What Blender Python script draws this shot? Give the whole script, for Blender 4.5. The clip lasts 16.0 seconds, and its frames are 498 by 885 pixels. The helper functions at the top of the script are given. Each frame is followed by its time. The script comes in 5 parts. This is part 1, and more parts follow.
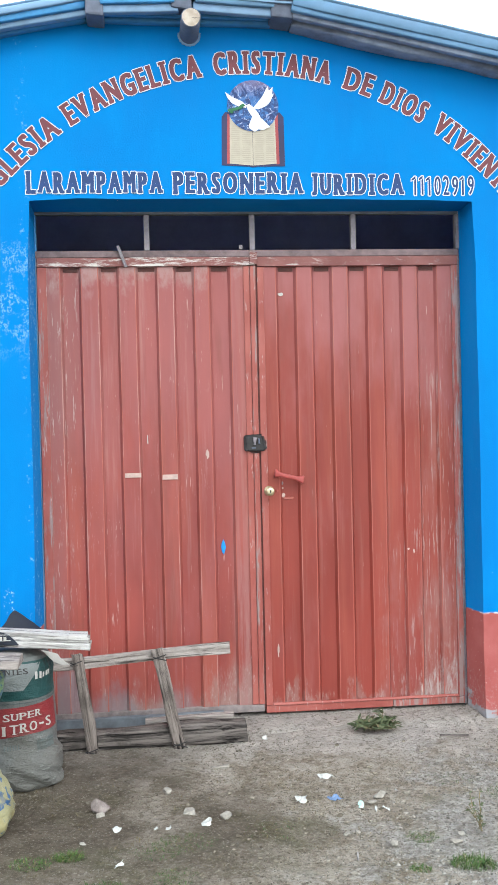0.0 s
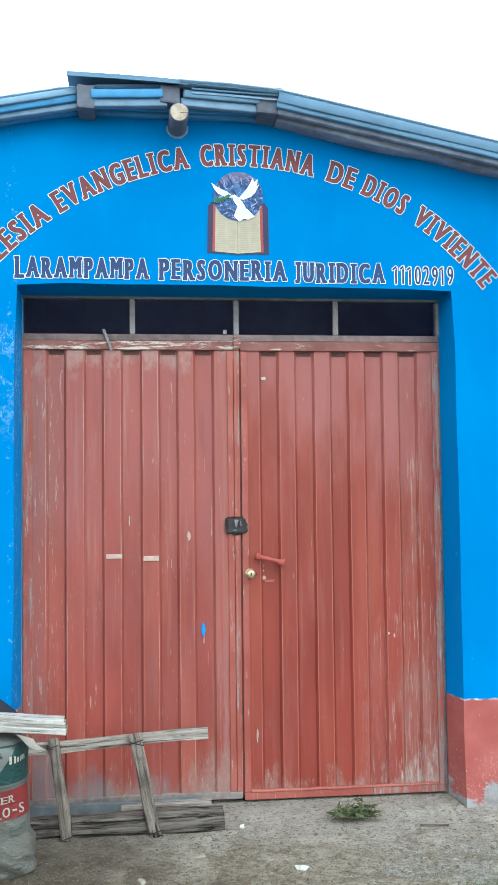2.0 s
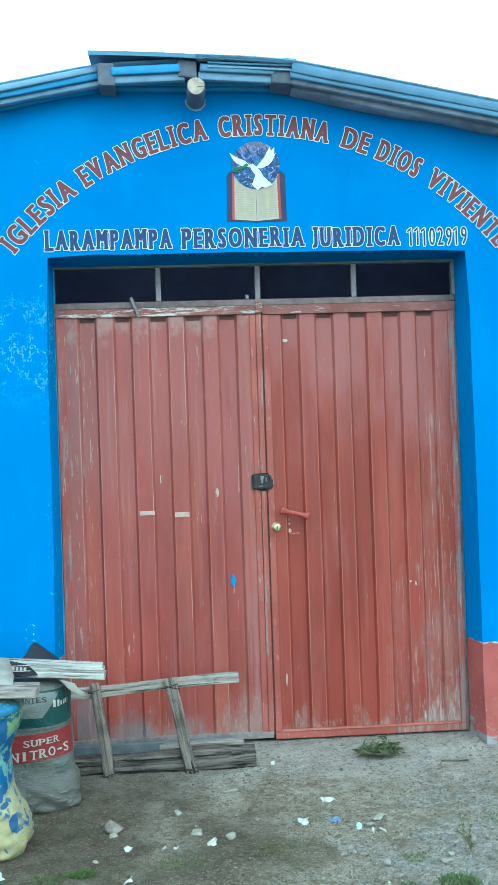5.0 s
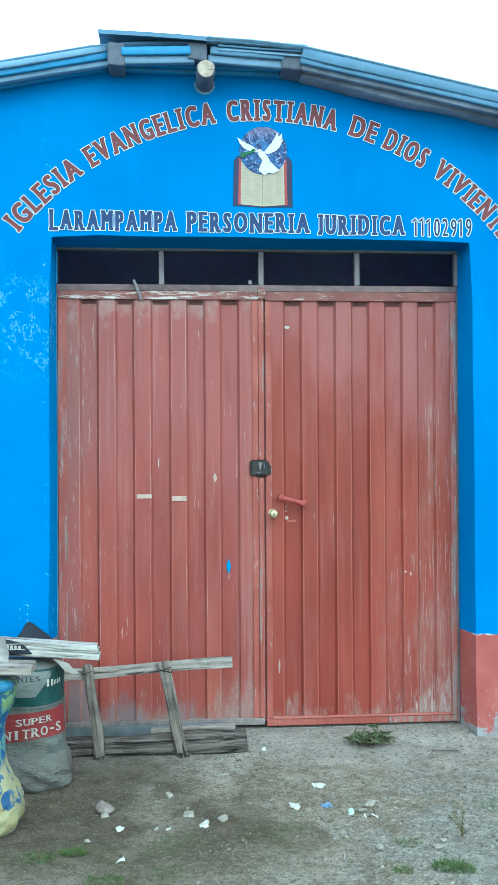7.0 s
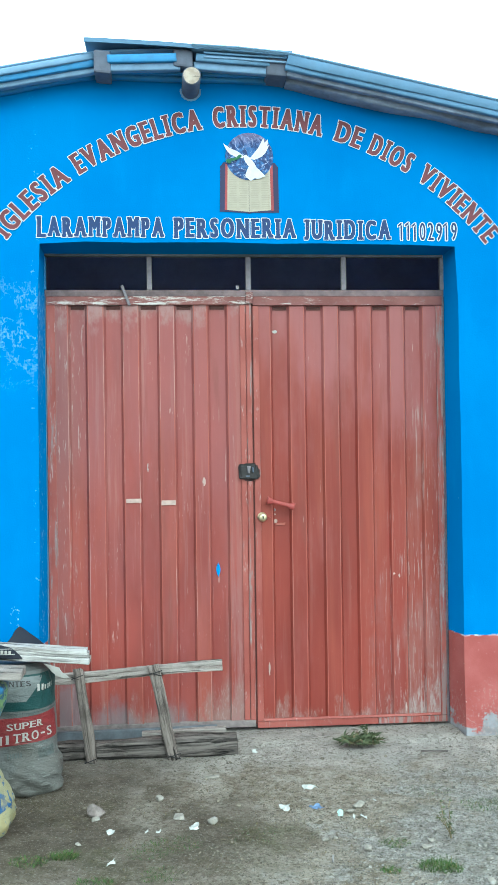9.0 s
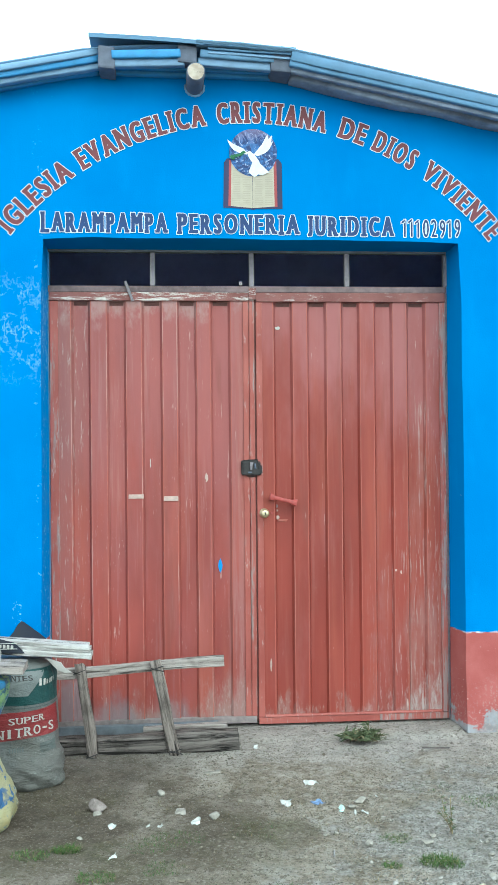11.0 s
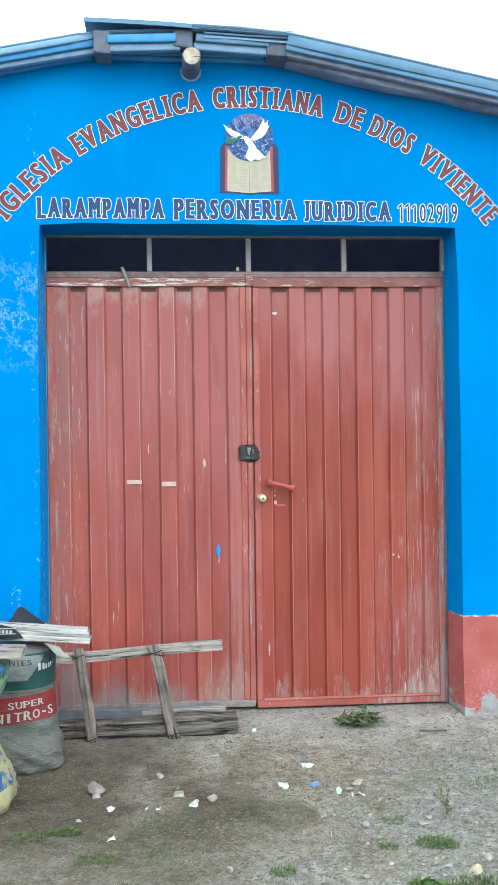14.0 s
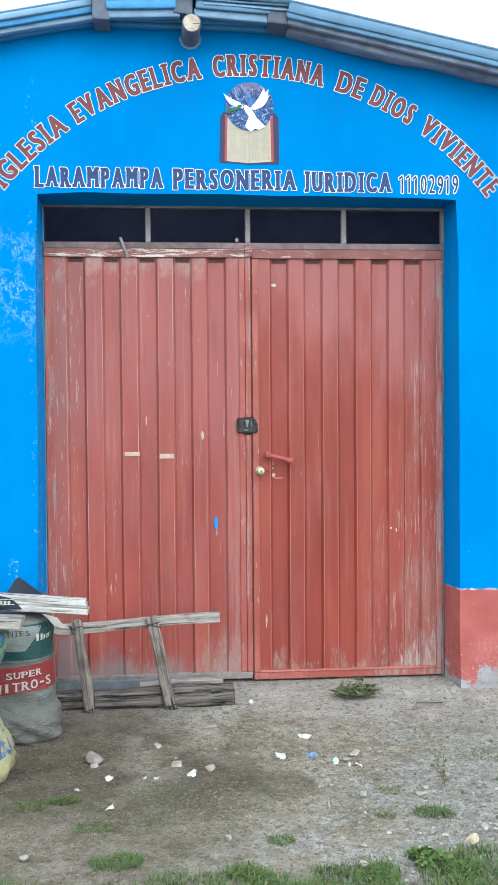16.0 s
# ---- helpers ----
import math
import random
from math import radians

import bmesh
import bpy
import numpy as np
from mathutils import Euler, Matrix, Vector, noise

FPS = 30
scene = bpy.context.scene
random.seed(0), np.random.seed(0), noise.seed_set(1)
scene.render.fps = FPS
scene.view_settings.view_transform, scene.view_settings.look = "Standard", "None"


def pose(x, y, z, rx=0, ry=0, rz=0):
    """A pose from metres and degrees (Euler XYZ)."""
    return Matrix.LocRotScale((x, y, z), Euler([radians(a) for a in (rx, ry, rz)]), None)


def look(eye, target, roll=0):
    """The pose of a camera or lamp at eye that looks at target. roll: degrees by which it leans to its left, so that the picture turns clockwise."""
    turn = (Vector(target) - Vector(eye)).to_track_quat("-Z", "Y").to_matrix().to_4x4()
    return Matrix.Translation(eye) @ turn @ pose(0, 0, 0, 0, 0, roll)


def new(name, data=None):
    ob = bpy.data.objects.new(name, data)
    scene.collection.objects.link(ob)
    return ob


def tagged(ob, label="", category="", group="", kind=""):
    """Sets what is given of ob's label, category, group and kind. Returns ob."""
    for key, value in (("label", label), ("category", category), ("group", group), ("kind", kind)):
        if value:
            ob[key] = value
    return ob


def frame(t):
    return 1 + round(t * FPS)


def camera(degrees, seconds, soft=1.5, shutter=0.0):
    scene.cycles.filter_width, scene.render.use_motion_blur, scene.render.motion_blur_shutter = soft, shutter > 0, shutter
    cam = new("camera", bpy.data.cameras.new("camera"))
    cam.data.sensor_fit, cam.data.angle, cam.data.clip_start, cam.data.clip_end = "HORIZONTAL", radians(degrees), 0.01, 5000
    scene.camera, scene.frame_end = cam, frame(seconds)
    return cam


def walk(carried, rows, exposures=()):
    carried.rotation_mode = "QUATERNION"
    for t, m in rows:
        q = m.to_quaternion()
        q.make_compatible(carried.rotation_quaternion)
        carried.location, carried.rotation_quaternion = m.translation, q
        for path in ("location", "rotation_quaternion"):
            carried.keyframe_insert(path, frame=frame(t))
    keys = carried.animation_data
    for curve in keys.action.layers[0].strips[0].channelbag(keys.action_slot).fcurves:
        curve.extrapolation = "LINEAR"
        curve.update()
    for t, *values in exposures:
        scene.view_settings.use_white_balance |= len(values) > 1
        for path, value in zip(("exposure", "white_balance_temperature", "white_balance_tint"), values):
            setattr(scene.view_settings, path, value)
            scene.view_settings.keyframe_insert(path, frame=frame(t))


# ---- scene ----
cam = camera(27.3, 16.0)
PATH = [
    (0, (-0.562, -5.094, 1.557), (-0.363, -3.104, 1.514), -1.3),
    (0.5, (-0.544, -5.124, 1.613), (-0.301, -3.138, 1.608), -1.5),
    (1, (-0.532, -5.12, 1.619), (-0.296, -3.134, 1.646), -0.7),
    (1.5, (-0.556, -5.117, 1.612), (-0.357, -3.128, 1.693), -0.3),
    (2, (-0.538, -5.133, 1.61), (-0.312, -3.148, 1.707), -0.6),
    (2.5, (-0.561, -5.125, 1.579), (-0.34, -3.14, 1.686), -0.5),
    (3, (-0.549, -5.143, 1.58), (-0.305, -3.161, 1.69), -0.3),
    (3.5, (-0.566, -5.164, 1.605), (-0.383, -3.174, 1.697), -0.2),
    (4, (-0.49, -5.262, 1.538), (-0.3, -3.275, 1.665), -1.5),
    (4.5, (-0.44, -5.37, 1.612), (-0.3, -3.375, 1.633), -1.2),
    (4.7, (-0.431, -5.388, 1.628), (-0.301, -3.392, 1.639), -2.0),
    (6.8, (-0.522, -5.414, 1.567), (-0.366, -3.42, 1.566), 0.0),
    (7, (-0.514, -5.384, 1.561), (-0.353, -3.391, 1.567), -0.3),
    (7.5, (-0.497, -5.397, 1.564), (-0.304, -3.406, 1.564), -0.9),
    (8, (-0.481, -5.41, 1.581), (-0.303, -3.418, 1.579), -0.8),
    (10.5, (-0.485, -5.424, 1.562), (-0.318, -3.432, 1.589), -0.7),
    (11, (-0.491, -5.423, 1.561), (-0.322, -3.43, 1.567), -0.5),
    (11.5, (-0.483, -5.436, 1.573), (-0.304, -3.444, 1.549), -0.6),
    (12, (-0.484, -5.432, 1.563), (-0.317, -3.439, 1.536), -0.7),
    (12.5, (-0.476, -5.437, 1.57), (-0.306, -3.444, 1.548), -0.9),
    (13, (-0.475, -5.437, 1.566), (-0.304, -3.445, 1.548), -1.0),
    (13.5, (-0.467, -5.443, 1.577), (-0.304, -3.45, 1.559), -1.0),
    (14, (-0.471, -5.437, 1.559), (-0.305, -3.444, 1.537), -0.7),
    (14.5, (-0.478, -5.432, 1.566), (-0.306, -3.44, 1.531), -0.7),
    (15, (-0.465, -5.435, 1.573), (-0.297, -3.442, 1.541), -0.8),
    (15.5, (-0.479, -5.438, 1.558), (-0.318, -3.444, 1.529), -0.6),
    (16, (-0.493, -5.422, 1.54), (-0.316, -3.431, 1.471), -0.4),
]

# ---- camera exposure and light levels ----
EXPOSURES = [(0, 0.41, 5980, 3), (1, 0.39, 5980, 0), (2, 0.29, 5830, -6), (3, 0.24, 5330, -17), (3.5, 0.24, 5080, -22), (4, 0.24, 5080, -22),
             (4.5, 0.22, 4950, -23), (7, 0.29, 5060, -20), (8, 0.32, 5300, -15), (10.5, 0.34, 5520, -12), (12.5, 0.38, 5680, -7), (14.5, 0.4, 5760, -4), (16, 0.41, 5780, -2)]
CLOUD = 2.05
SUN = 0.75
BLUE_A = (0.008, 0.152, 0.445)
BLUE_B = (0.008, 0.179, 0.49)
BLUE_C = (0.018, 0.215, 0.54)

walk(cam, [(t, look(eye, target, roll)) for t, eye, target, roll in PATH], EXPOSURES)

# ---- sky and sun: bright overcast day ----
world = bpy.data.worlds.new("overcast_sky")
scene.world = world
world.use_nodes = True
wn = world.node_tree
wn.nodes.clear()
sky = wn.nodes.new("ShaderNodeTexSky")
sky.sky_type, sky.sun_disc = "NISHITA", False
sky.sun_elevation, sky.sun_rotation = radians(40), radians(158)
sky.dust_density = 3.0
bg_sky = wn.nodes.new("ShaderNodeBackground")
bg_sky.inputs["Strength"].default_value = 0.05
wn.links.new(sky.outputs["Color"], bg_sky.inputs["Color"])
bg_cloud = wn.nodes.new("ShaderNodeBackground")
bg_cloud.inputs["Color"].default_value = (1.0, 0.99, 0.97, 1)
bg_cloud.inputs["Strength"].default_value = CLOUD
add = wn.nodes.new("ShaderNodeAddShader")
wout = wn.nodes.new("ShaderNodeOutputWorld")
wn.links.new(bg_sky.outputs[0], add.inputs[0])
wn.links.new(bg_cloud.outputs[0], add.inputs[1])
wn.links.new(add.outputs[0], wout.inputs["Surface"])

sun = new("sun", bpy.data.lights.new("sun", "SUN"))
sun.data.energy, sun.data.angle, sun.data.color = SUN, radians(22), (1.0, 0.96, 0.9)
sun.matrix_world = look((2.6, -6.4, 5.8), (0, 0, 0))


# ---- material helpers ----
class Mat:
    """A node material under construction."""

    def __init__(self, name, rough=0.7, metal=0.0, spec=0.4):
        self.m = bpy.data.materials.new(name)
        self.m.use_nodes = True
        self.t = self.m.node_tree
        self.b = self.t.nodes["Principled BSDF"]
        self.b.inputs["Roughness"].default_value = rough
        self.b.inputs["Metallic"].default_value = metal
        self.b.inputs["Specular IOR Level"].default_value = spec
        self.co = self.t.nodes.new("ShaderNodeTexCoord").outputs["Object"]

    def put(self, sock, v):
        if isinstance(v, bpy.types.NodeSocket):
            self.t.links.new(v, sock)
        elif isinstance(v, (tuple, list)) and len(v) == 3 and sock.type == "RGBA":
            sock.default_value = (*v, 1)
        else:
            sock.default_value = v

    def stretch(self, s, loc=(0, 0, 0), rot=(0, 0, 0)):
        n = self.t.nodes.new("ShaderNodeMapping")
        self.put(n.inputs["Vector"], self.co)
        n.inputs["Scale"].default_value, n.inputs["Location"].default_value = s, loc
        n.inputs["Rotation"].default_value = rot
        return n.outputs[0]

    def noise(self, scale, detail=4, rough=0.55, vec=None, distort=0.0):
        n = self.t.nodes.new("ShaderNodeTexNoise")
        self.put(n.inputs["Vector"], vec or self.co)
        for k, v in (("Scale", scale), ("Detail", detail), ("Roughness", rough), ("Distortion", distort)):
            n.inputs[k].default_value = v
        return n.outputs["Fac"]

    def voronoi(self, scale, vec=None, out="Distance", rnd=1.0):
        n = self.t.nodes.new("ShaderNodeTexVoronoi")
        self.put(n.inputs["Vector"], vec or self.co)
        n.inputs["Scale"].default_value = scale
        n.inputs["Randomness"].default_value = rnd
        return n.outputs[out]

    def step(self, v, a, b, lo=0.0, hi=1.0):
        n = self.t.nodes.new("ShaderNodeMapRange")
        n.interpolation_type = "SMOOTHSTEP"
        self.put(n.inputs["Value"], v)
        for k, x in (("From Min", a), ("From Max", b), ("To Min", lo), ("To Max", hi)):
            n.inputs[k].default_value = x
        return n.outputs[0]

    def math(self, op, a, b=0.0):
        n = self.t.nodes.new("ShaderNodeMath")
        n.operation = op
        self.put(n.inputs[0], a)
        self.put(n.inputs[1], b)
        return n.outputs[0]

    def mix(self, fac, a, b):
        n = self.t.nodes.new("ShaderNodeMix")
        n.data_type = "RGBA"
        self.put(n.inputs[0], fac)
        self.put(n.inputs[6], a)
        self.put(n.inputs[7], b)
        return n.outputs[2]

    def axis(self, i):
        n = self.t.nodes.new("ShaderNodeSeparateXYZ")
        self.put(n.inputs[0], self.co)
        return n.outputs[i]

    def random(self):
        return self.t.nodes.new("ShaderNodeObjectInfo").outputs["Random"]

    def island(self):
        return self.t.nodes.new("ShaderNodeNewGeometry").outputs["Random Per Island"]

    def done(self, color, rough=None, bump=None, depth=0.002, strength=0.6):
        self.put(self.b.inputs["Base Color"], color)
        if rough is not None:
            self.put(self.b.inputs["Roughness"], rough)
        if bump is not None:
            n = self.t.nodes.new("ShaderNodeBump")
            self.put(n.inputs["Height"], bump)
            n.inputs["Distance"].default_value, n.inputs["Strength"].default_value = depth, strength
            self.t.links.new(n.outputs[0], self.b.inputs["Normal"])
        return self.m


def flat(name, col, var=0.15, scale=40, rough=0.75, metal=0.0, depth=0.001):
    """A plain surface with slight grain and blotches."""
    m = Mat(name, rough, metal)
    a = m.noise(scale, 5, 0.65)
    b = m.noise(scale / 8, 3)
    k = m.math("ADD", m.math("MULTIPLY", a, 0.5), m.math("MULTIPLY", b, 0.5))
    lo = tuple(max(0, c * (1 - var)) for c in col)
    hi = tuple(min(1, c * (1 + var)) for c in col)
    return m.done(m.mix(m.step(k, 0.3, 0.7), lo, hi), m.step(a, 0.2, 0.8, rough - 0.08, rough + 0.08), a, depth)


def wall_paint():
    m = Mat("blue_limewash", 0.8, 0, 0.12)
    big = m.noise(1.3, 4)
    brush = m.noise(7, 5, 0.6, m.stretch((1, 1, 0.35)))
    fine = m.noise(110, 4, 0.7)
    c = m.mix(m.step(big, 0.3, 0.72), BLUE_A, BLUE_B)
    c = m.mix(m.step(brush, 0.5, 0.8, 0, 0.35), c, BLUE_C)
    x, z = m.axis(0), m.axis(2)
    # chalky scuffs where the paint has been rubbed beside the doorway
    zone = m.math("MULTIPLY", m.step(m.math("ABSOLUTE", m.math("ADD", x, 1.24)), 0.22, 0.1),
                  m.step(m.math("ABSOLUTE", m.math("ADD", z, -2.19)), 0.36, 0.14))
    scuff = m.noise(17, 7, 0.72, m.stretch((1, 1, 0.7)))
    net = m.step(m.math("ABSOLUTE", m.math("SUBTRACT", scuff, 0.5)), 0.022, 0.004)
    s = m.math("MULTIPLY", m.math("MULTIPLY", zone, m.step(m.noise(9, 4, 0.6, m.stretch((1, 1, 1), (2, 5, 3))), 0.42, 0.56)), net)
    c = m.mix(m.math("MULTIPLY", s, 0.42), c, (0.45, 0.62, 0.78))
    mark = m.math("MULTIPLY", m.step(m.math("ABSOLUTE", m.math("ADD", x, 1.25)), 0.03, 0.012), m.step(m.math("ABSOLUTE", m.math("ADD", z, -0.7)), 0.07, 0.03))
    c = m.mix(m.math("MULTIPLY", m.math("MULTIPLY", mark, m.step(m.noise(45, 6, 0.75), 0.54, 0.6)), 0.8), c, (0.6, 0.72, 0.8))
    arris = m.math("MULTIPLY", m.step(m.math("ABSOLUTE", m.math("ADD", x, 1.128)), 0.035, 0.012), m.step(m.noise(23, 6, 0.8), 0.56, 0.66))
    c = m.mix(m.math("MULTIPLY", arris, 0.3), c, (0.5, 0.66, 0.8))
    chips = m.step(m.noise(34, 2, 0.5), 0.79, 0.81)
    c = m.mix(chips, c, (0.7, 0.78, 0.82))
    # red dado with an uneven hand-painted edge, and bare plaster along its foot
    edge = m.math("ADD", z, m.step(m.noise(9, 3), 0.2, 0.8, -0.006, 0.006))
    red = m.mix(m.step(m.noise(5, 5), 0.3, 0.75), (0.29, 0.075, 0.07), (0.36, 0.112, 0.105))
    red = m.mix(m.step(m.noise(45, 3, 0.6), 0.68, 0.72), red, (0.62, 0.5, 0.46))
    line = m.math("MULTIPLY", m.step(edge, 0.534, 0.538), m.step(edge, 0.547, 0.543))
    c = m.mix(m.step(edge, 0.543, 0.540), c, red)
    c = m.mix(m.math("MULTIPLY", line, m.step(m.noise(22, 3), 0.42, 0.6, 0, 0.7)), c, (0.55, 0.66, 0.75))
    foot = m.math("ADD", z, m.step(m.noise(6.5, 6, 0.7), 0.25, 0.75, 0.1, -0.14))
    bare = m.mix(m.step(m.noise(16, 5), 0.35, 0.65), (0.2, 0.205, 0.215), (0.28, 0.31, 0.34))
    c = m.mix(m.step(foot, 0.06, 0.03, 0, 0.9), c, bare)
    c = m.mix(m.math("MULTIPLY", m.step(foot, 0.3, 0.05, 0, 0.6), m.step(m.noise(60, 6, 0.75), 0.52, 0.6)), c, (0.36, 0.27, 0.26))
    h = m.math("ADD", m.math("MULTIPLY", fine, 0.35), m.math("ADD", m.math("MULTIPLY", brush, 0.6), m.math("MULTIPLY", big, 1.0)))
    return m.done(c, m.step(brush, 0.3, 0.8, 0.72, 0.88), h, 0.006, 0.5)


def door_paint(name, deep, pale, rose, bloom, sheen_z, faded, cut, splash, worn):
    """Red oxide paint on steel sheet: fading and sky sheen painted rose above, deep brick red below, rubbed in long
    vertical streaks.
    """
    m = Mat(name, 0.5, 0.0, 0.35)
    x, z = m.axis(0), m.axis(2)
    big = m.noise(1.6, 4, 0.55, m.stretch((1.7, 1, 0.6)))
    run = m.noise(9, 5, 0.6, m.stretch((1, 1, 0.06)))
    runs = m.noise(30, 5, 0.65, m.stretch((1, 1, 0.04), (3, 0, 1)))
    c = m.mix(m.step(big, 0.32, 0.68), deep, pale)
    c = m.mix(m.step(run, 0.45, 0.75, 0, 0.35), c, (0.35, 0.1, 0.062))
    # fading plus sky sheen, painted rose from the top, soft clouds breaking up below
    cloud = m.noise(1.5, 5, 0.6, m.stretch((1.8, 1, 0.6), (9, 0, 4)))
    sun = m.math("ADD", z, m.step(cloud, 0.3, 0.7, -0.5, 0.5))
    c = m.mix(m.step(sun, sheen_z - 0.55, sheen_z + 0.6, 0, bloom), c, rose)
    c = m.mix(m.step(m.noise(3.2, 5, 0.6, m.stretch((1.6, 1, 0.35), (4, 0, 7))), 0.54, 0.74, 0, 0.28), c, rose)
    c = m.mix(m.step(runs, 0.53, 0.75, 0, faded), c, (0.36, 0.2, 0.18))
    c = m.mix(m.step(m.noise(13, 4, 0.6, m.stretch((1, 1, 0.1), (7, 0, 2))), 0.57, 0.74, 0, 0.5), c, (0.17, 0.046, 0.036))
    c = m.mix(m.step(m.noise(5, 6, 0.7, m.stretch((1, 1, 0.3), (2, 0, 9))), 0.56, 0.74, 0, 0.3), c, (0.2, 0.07, 0.06))
    c = m.mix(m.step(m.noise(20, 5, 0.65, m.stretch((1, 1, 0.035), (5, 0, 6))), 0.58, 0.72, 0, faded * 0.6), c, (0.29, 0.195, 0.19))
    # fine pale scratches in a few clusters
    scr = m.noise(120, 3, 0.6, m.stretch((1, 1, 0.055), (1, 0, 5)))
    where = m.noise(2.4, 4, 0.6)
    c = m.mix(m.math("MULTIPLY", m.math("MULTIPLY", m.step(scr, cut, cut + 0.035), m.step(where, 0.46, 0.62)), 0.65), c, (0.5, 0.38, 0.34))
    fine = m.noise(170, 4, 0.7, m.stretch((1, 1, 0.1), (6, 0, 1)))
    spot = m.noise(4, 4, 0.6, m.stretch((1, 1, 0.7), (1, 0, 3)))
    c = m.mix(m.math("MULTIPLY", m.math("MULTIPLY", m.step(fine, cut, cut + 0.03), m.step(spot, 0.5, 0.62)), 0.55), c, (0.48, 0.36, 0.32))
    # dust and bare grey metal splashed up from the ground
    dust = m.math("ADD", z, m.step(m.noise(6, 6, 0.7, m.stretch((1, 1, 0.3), (8, 0, 3))), 0.3, 0.7, 0.13, -0.13))
    c = m.mix(m.step(dust, splash, 0.04, 0, worn), c, (0.25, 0.165, 0.15))
    grit = m.math("MULTIPLY", m.step(dust, splash * 1.2, 0.06), m.step(m.noise(70, 6, 0.75, m.stretch((1, 1, 0.25))), 0.5, 0.64))
    c = m.mix(m.math("MULTIPLY", grit, 0.55), c, (0.34, 0.27, 0.25))
    # greyed, rubbed margin beside the hanging edge of the worn leaf
    edge = m.math("ADD", x, m.step(m.noise(6, 5, 0.7, m.stretch((1, 1, 0.2))), 0.3, 0.7, -0.07, 0.07))
    c = m.mix(m.step(edge, -0.88, -1.05, 0, 0.4), c, (0.21, 0.1, 0.095))
    c = m.mix(m.math("MULTIPLY", m.step(edge, -0.86, -1.0), m.step(m.noise(75, 5, 0.75, m.stretch((1, 1, 0.09), (4, 0, 4))), 0.57, 0.64, 0, 0.65)), c, (0.4, 0.33, 0.315))
    # paint knocked off in long flakes towards the other hanging corner
    reach = m.math("ADD", m.math("SUBTRACT", x, m.math("MULTIPLY", z, 0.2)), m.step(m.noise(5, 4), 0.3, 0.7, -0.12, 0.12))
    flake = m.noise(95, 6, 0.72, m.stretch((1, 1, 0.04), (2, 0, 8)))
    c = m.mix(m.math("MULTIPLY", m.step(reach, 0.46, 0.82), m.step(flake, 0.56, 0.62, 0, 0.6)), c, (0.4, 0.33, 0.315))
    c = m.mix(m.math("MULTIPLY", m.step(reach, 0.5, 0.9, 0, 0.55), m.step(m.noise(9, 5, 0.6, m.stretch((1, 1, 0.15))), 0.45, 0.62)), c, (0.27, 0.15, 0.14))
    # grey metal laid bare in the lowest part of that corner
    low = m.math("ADD", m.math("SUBTRACT", m.math("MULTIPLY", x, 0.6), z), m.step(m.noise(14, 6, 0.75, m.stretch((1, 1, 0.35))), 0.3, 0.7, -0.14, 0.14))
    c = m.mix(m.math("MULTIPLY", m.step(low, 0.3, 0.5), m.step(m.noise(65, 6, 0.75, m.stretch((1, 1, 0.16), (5, 0, 5))), 0.44, 0.58, 0.1, 0.85)), c, (0.34, 0.295, 0.285))
    # bluish grey dust smeared over the foot of the worn leaf
    smear = m.math("ADD", m.math("ADD", z, m.math("MULTIPLY", x, 0.35)), m.step(m.noise(5, 6, 0.7, m.stretch((1, 1, 0.5), (6, 0, 2))), 0.3, 0.7, -0.12, 0.12))
    c = m.mix(m.step(smear, 0.0, -0.22, 0, 0.6), c, (0.185, 0.18, 0.2))
    # pale wipe below the top rail of the worn leaf
    wipe = m.math("MULTIPLY", m.step(m.math("ADD", z, m.step(m.noise(9, 5, 0.7, m.stretch((1, 1, 0.5), (1, 0, 6))), 0.3, 0.7, -0.1, 0.1)), 2.24, 2.4), m.step(x, 0.03, 0.0))
    c = m.mix(m.math("MULTIPLY", wipe, 0.55), c, (0.33, 0.235, 0.225))
    # scuffed grey-rose band along the meeting edge of the worn leaf
    meet = m.math("MULTIPLY", m.step(x, -0.15, -0.08), m.step(x, 0.022, 0.016))
    rub = m.math("MULTIPLY", m.step(m.math("ADD", z, m.step(cloud, 0.3, 0.7, -0.5, 0.5)), 1.5, 0.5, 0.25, 0.85), m.step(m.noise(40, 6, 0.7, m.stretch((1, 1, 0.05), (8, 0, 8))), 0.42, 0.6))
    c = m.mix(m.math("MULTIPLY", meet, rub), c, (0.275, 0.132, 0.126))
    h = m.math("ADD", m.math("MULTIPLY", m.noise(90, 3), 0.15), m.math("ADD", m.math("MULTIPLY", m.noise(11, 4, 0.6, m.stretch((1, 1, 0.3))), 0.5), m.noise(3.5, 3)))
    return m.done(c, m.step(run, 0.3, 0.8, 0.42, 0.62), h, 0.006, 0.5)


def arris_paint(name, pale, start, share):
    """Paint rubbed through to pale primer along the folds of the sheet, some folds far more than others."""
    m = Mat(name, 0.5, 0.0, 0.4)
    n = m.noise(2.2, 8, 0.72, m.stretch((4.0, 1, 0.6)))
    c = m.mix(m.noise(12, 3), (0.25, 0.062, 0.045), (0.35, 0.1, 0.075))
    c = m.mix(m.step(n, start, start + 0.12, 0, share), c, pale)
    c = m.mix(m.step(m.noise(26, 4, 0.6, m.stretch((1, 1, 0.15))), 0.54, 0.66, 0, 0.6), c, (0.17, 0.065, 0.055))
    return m.done(c)


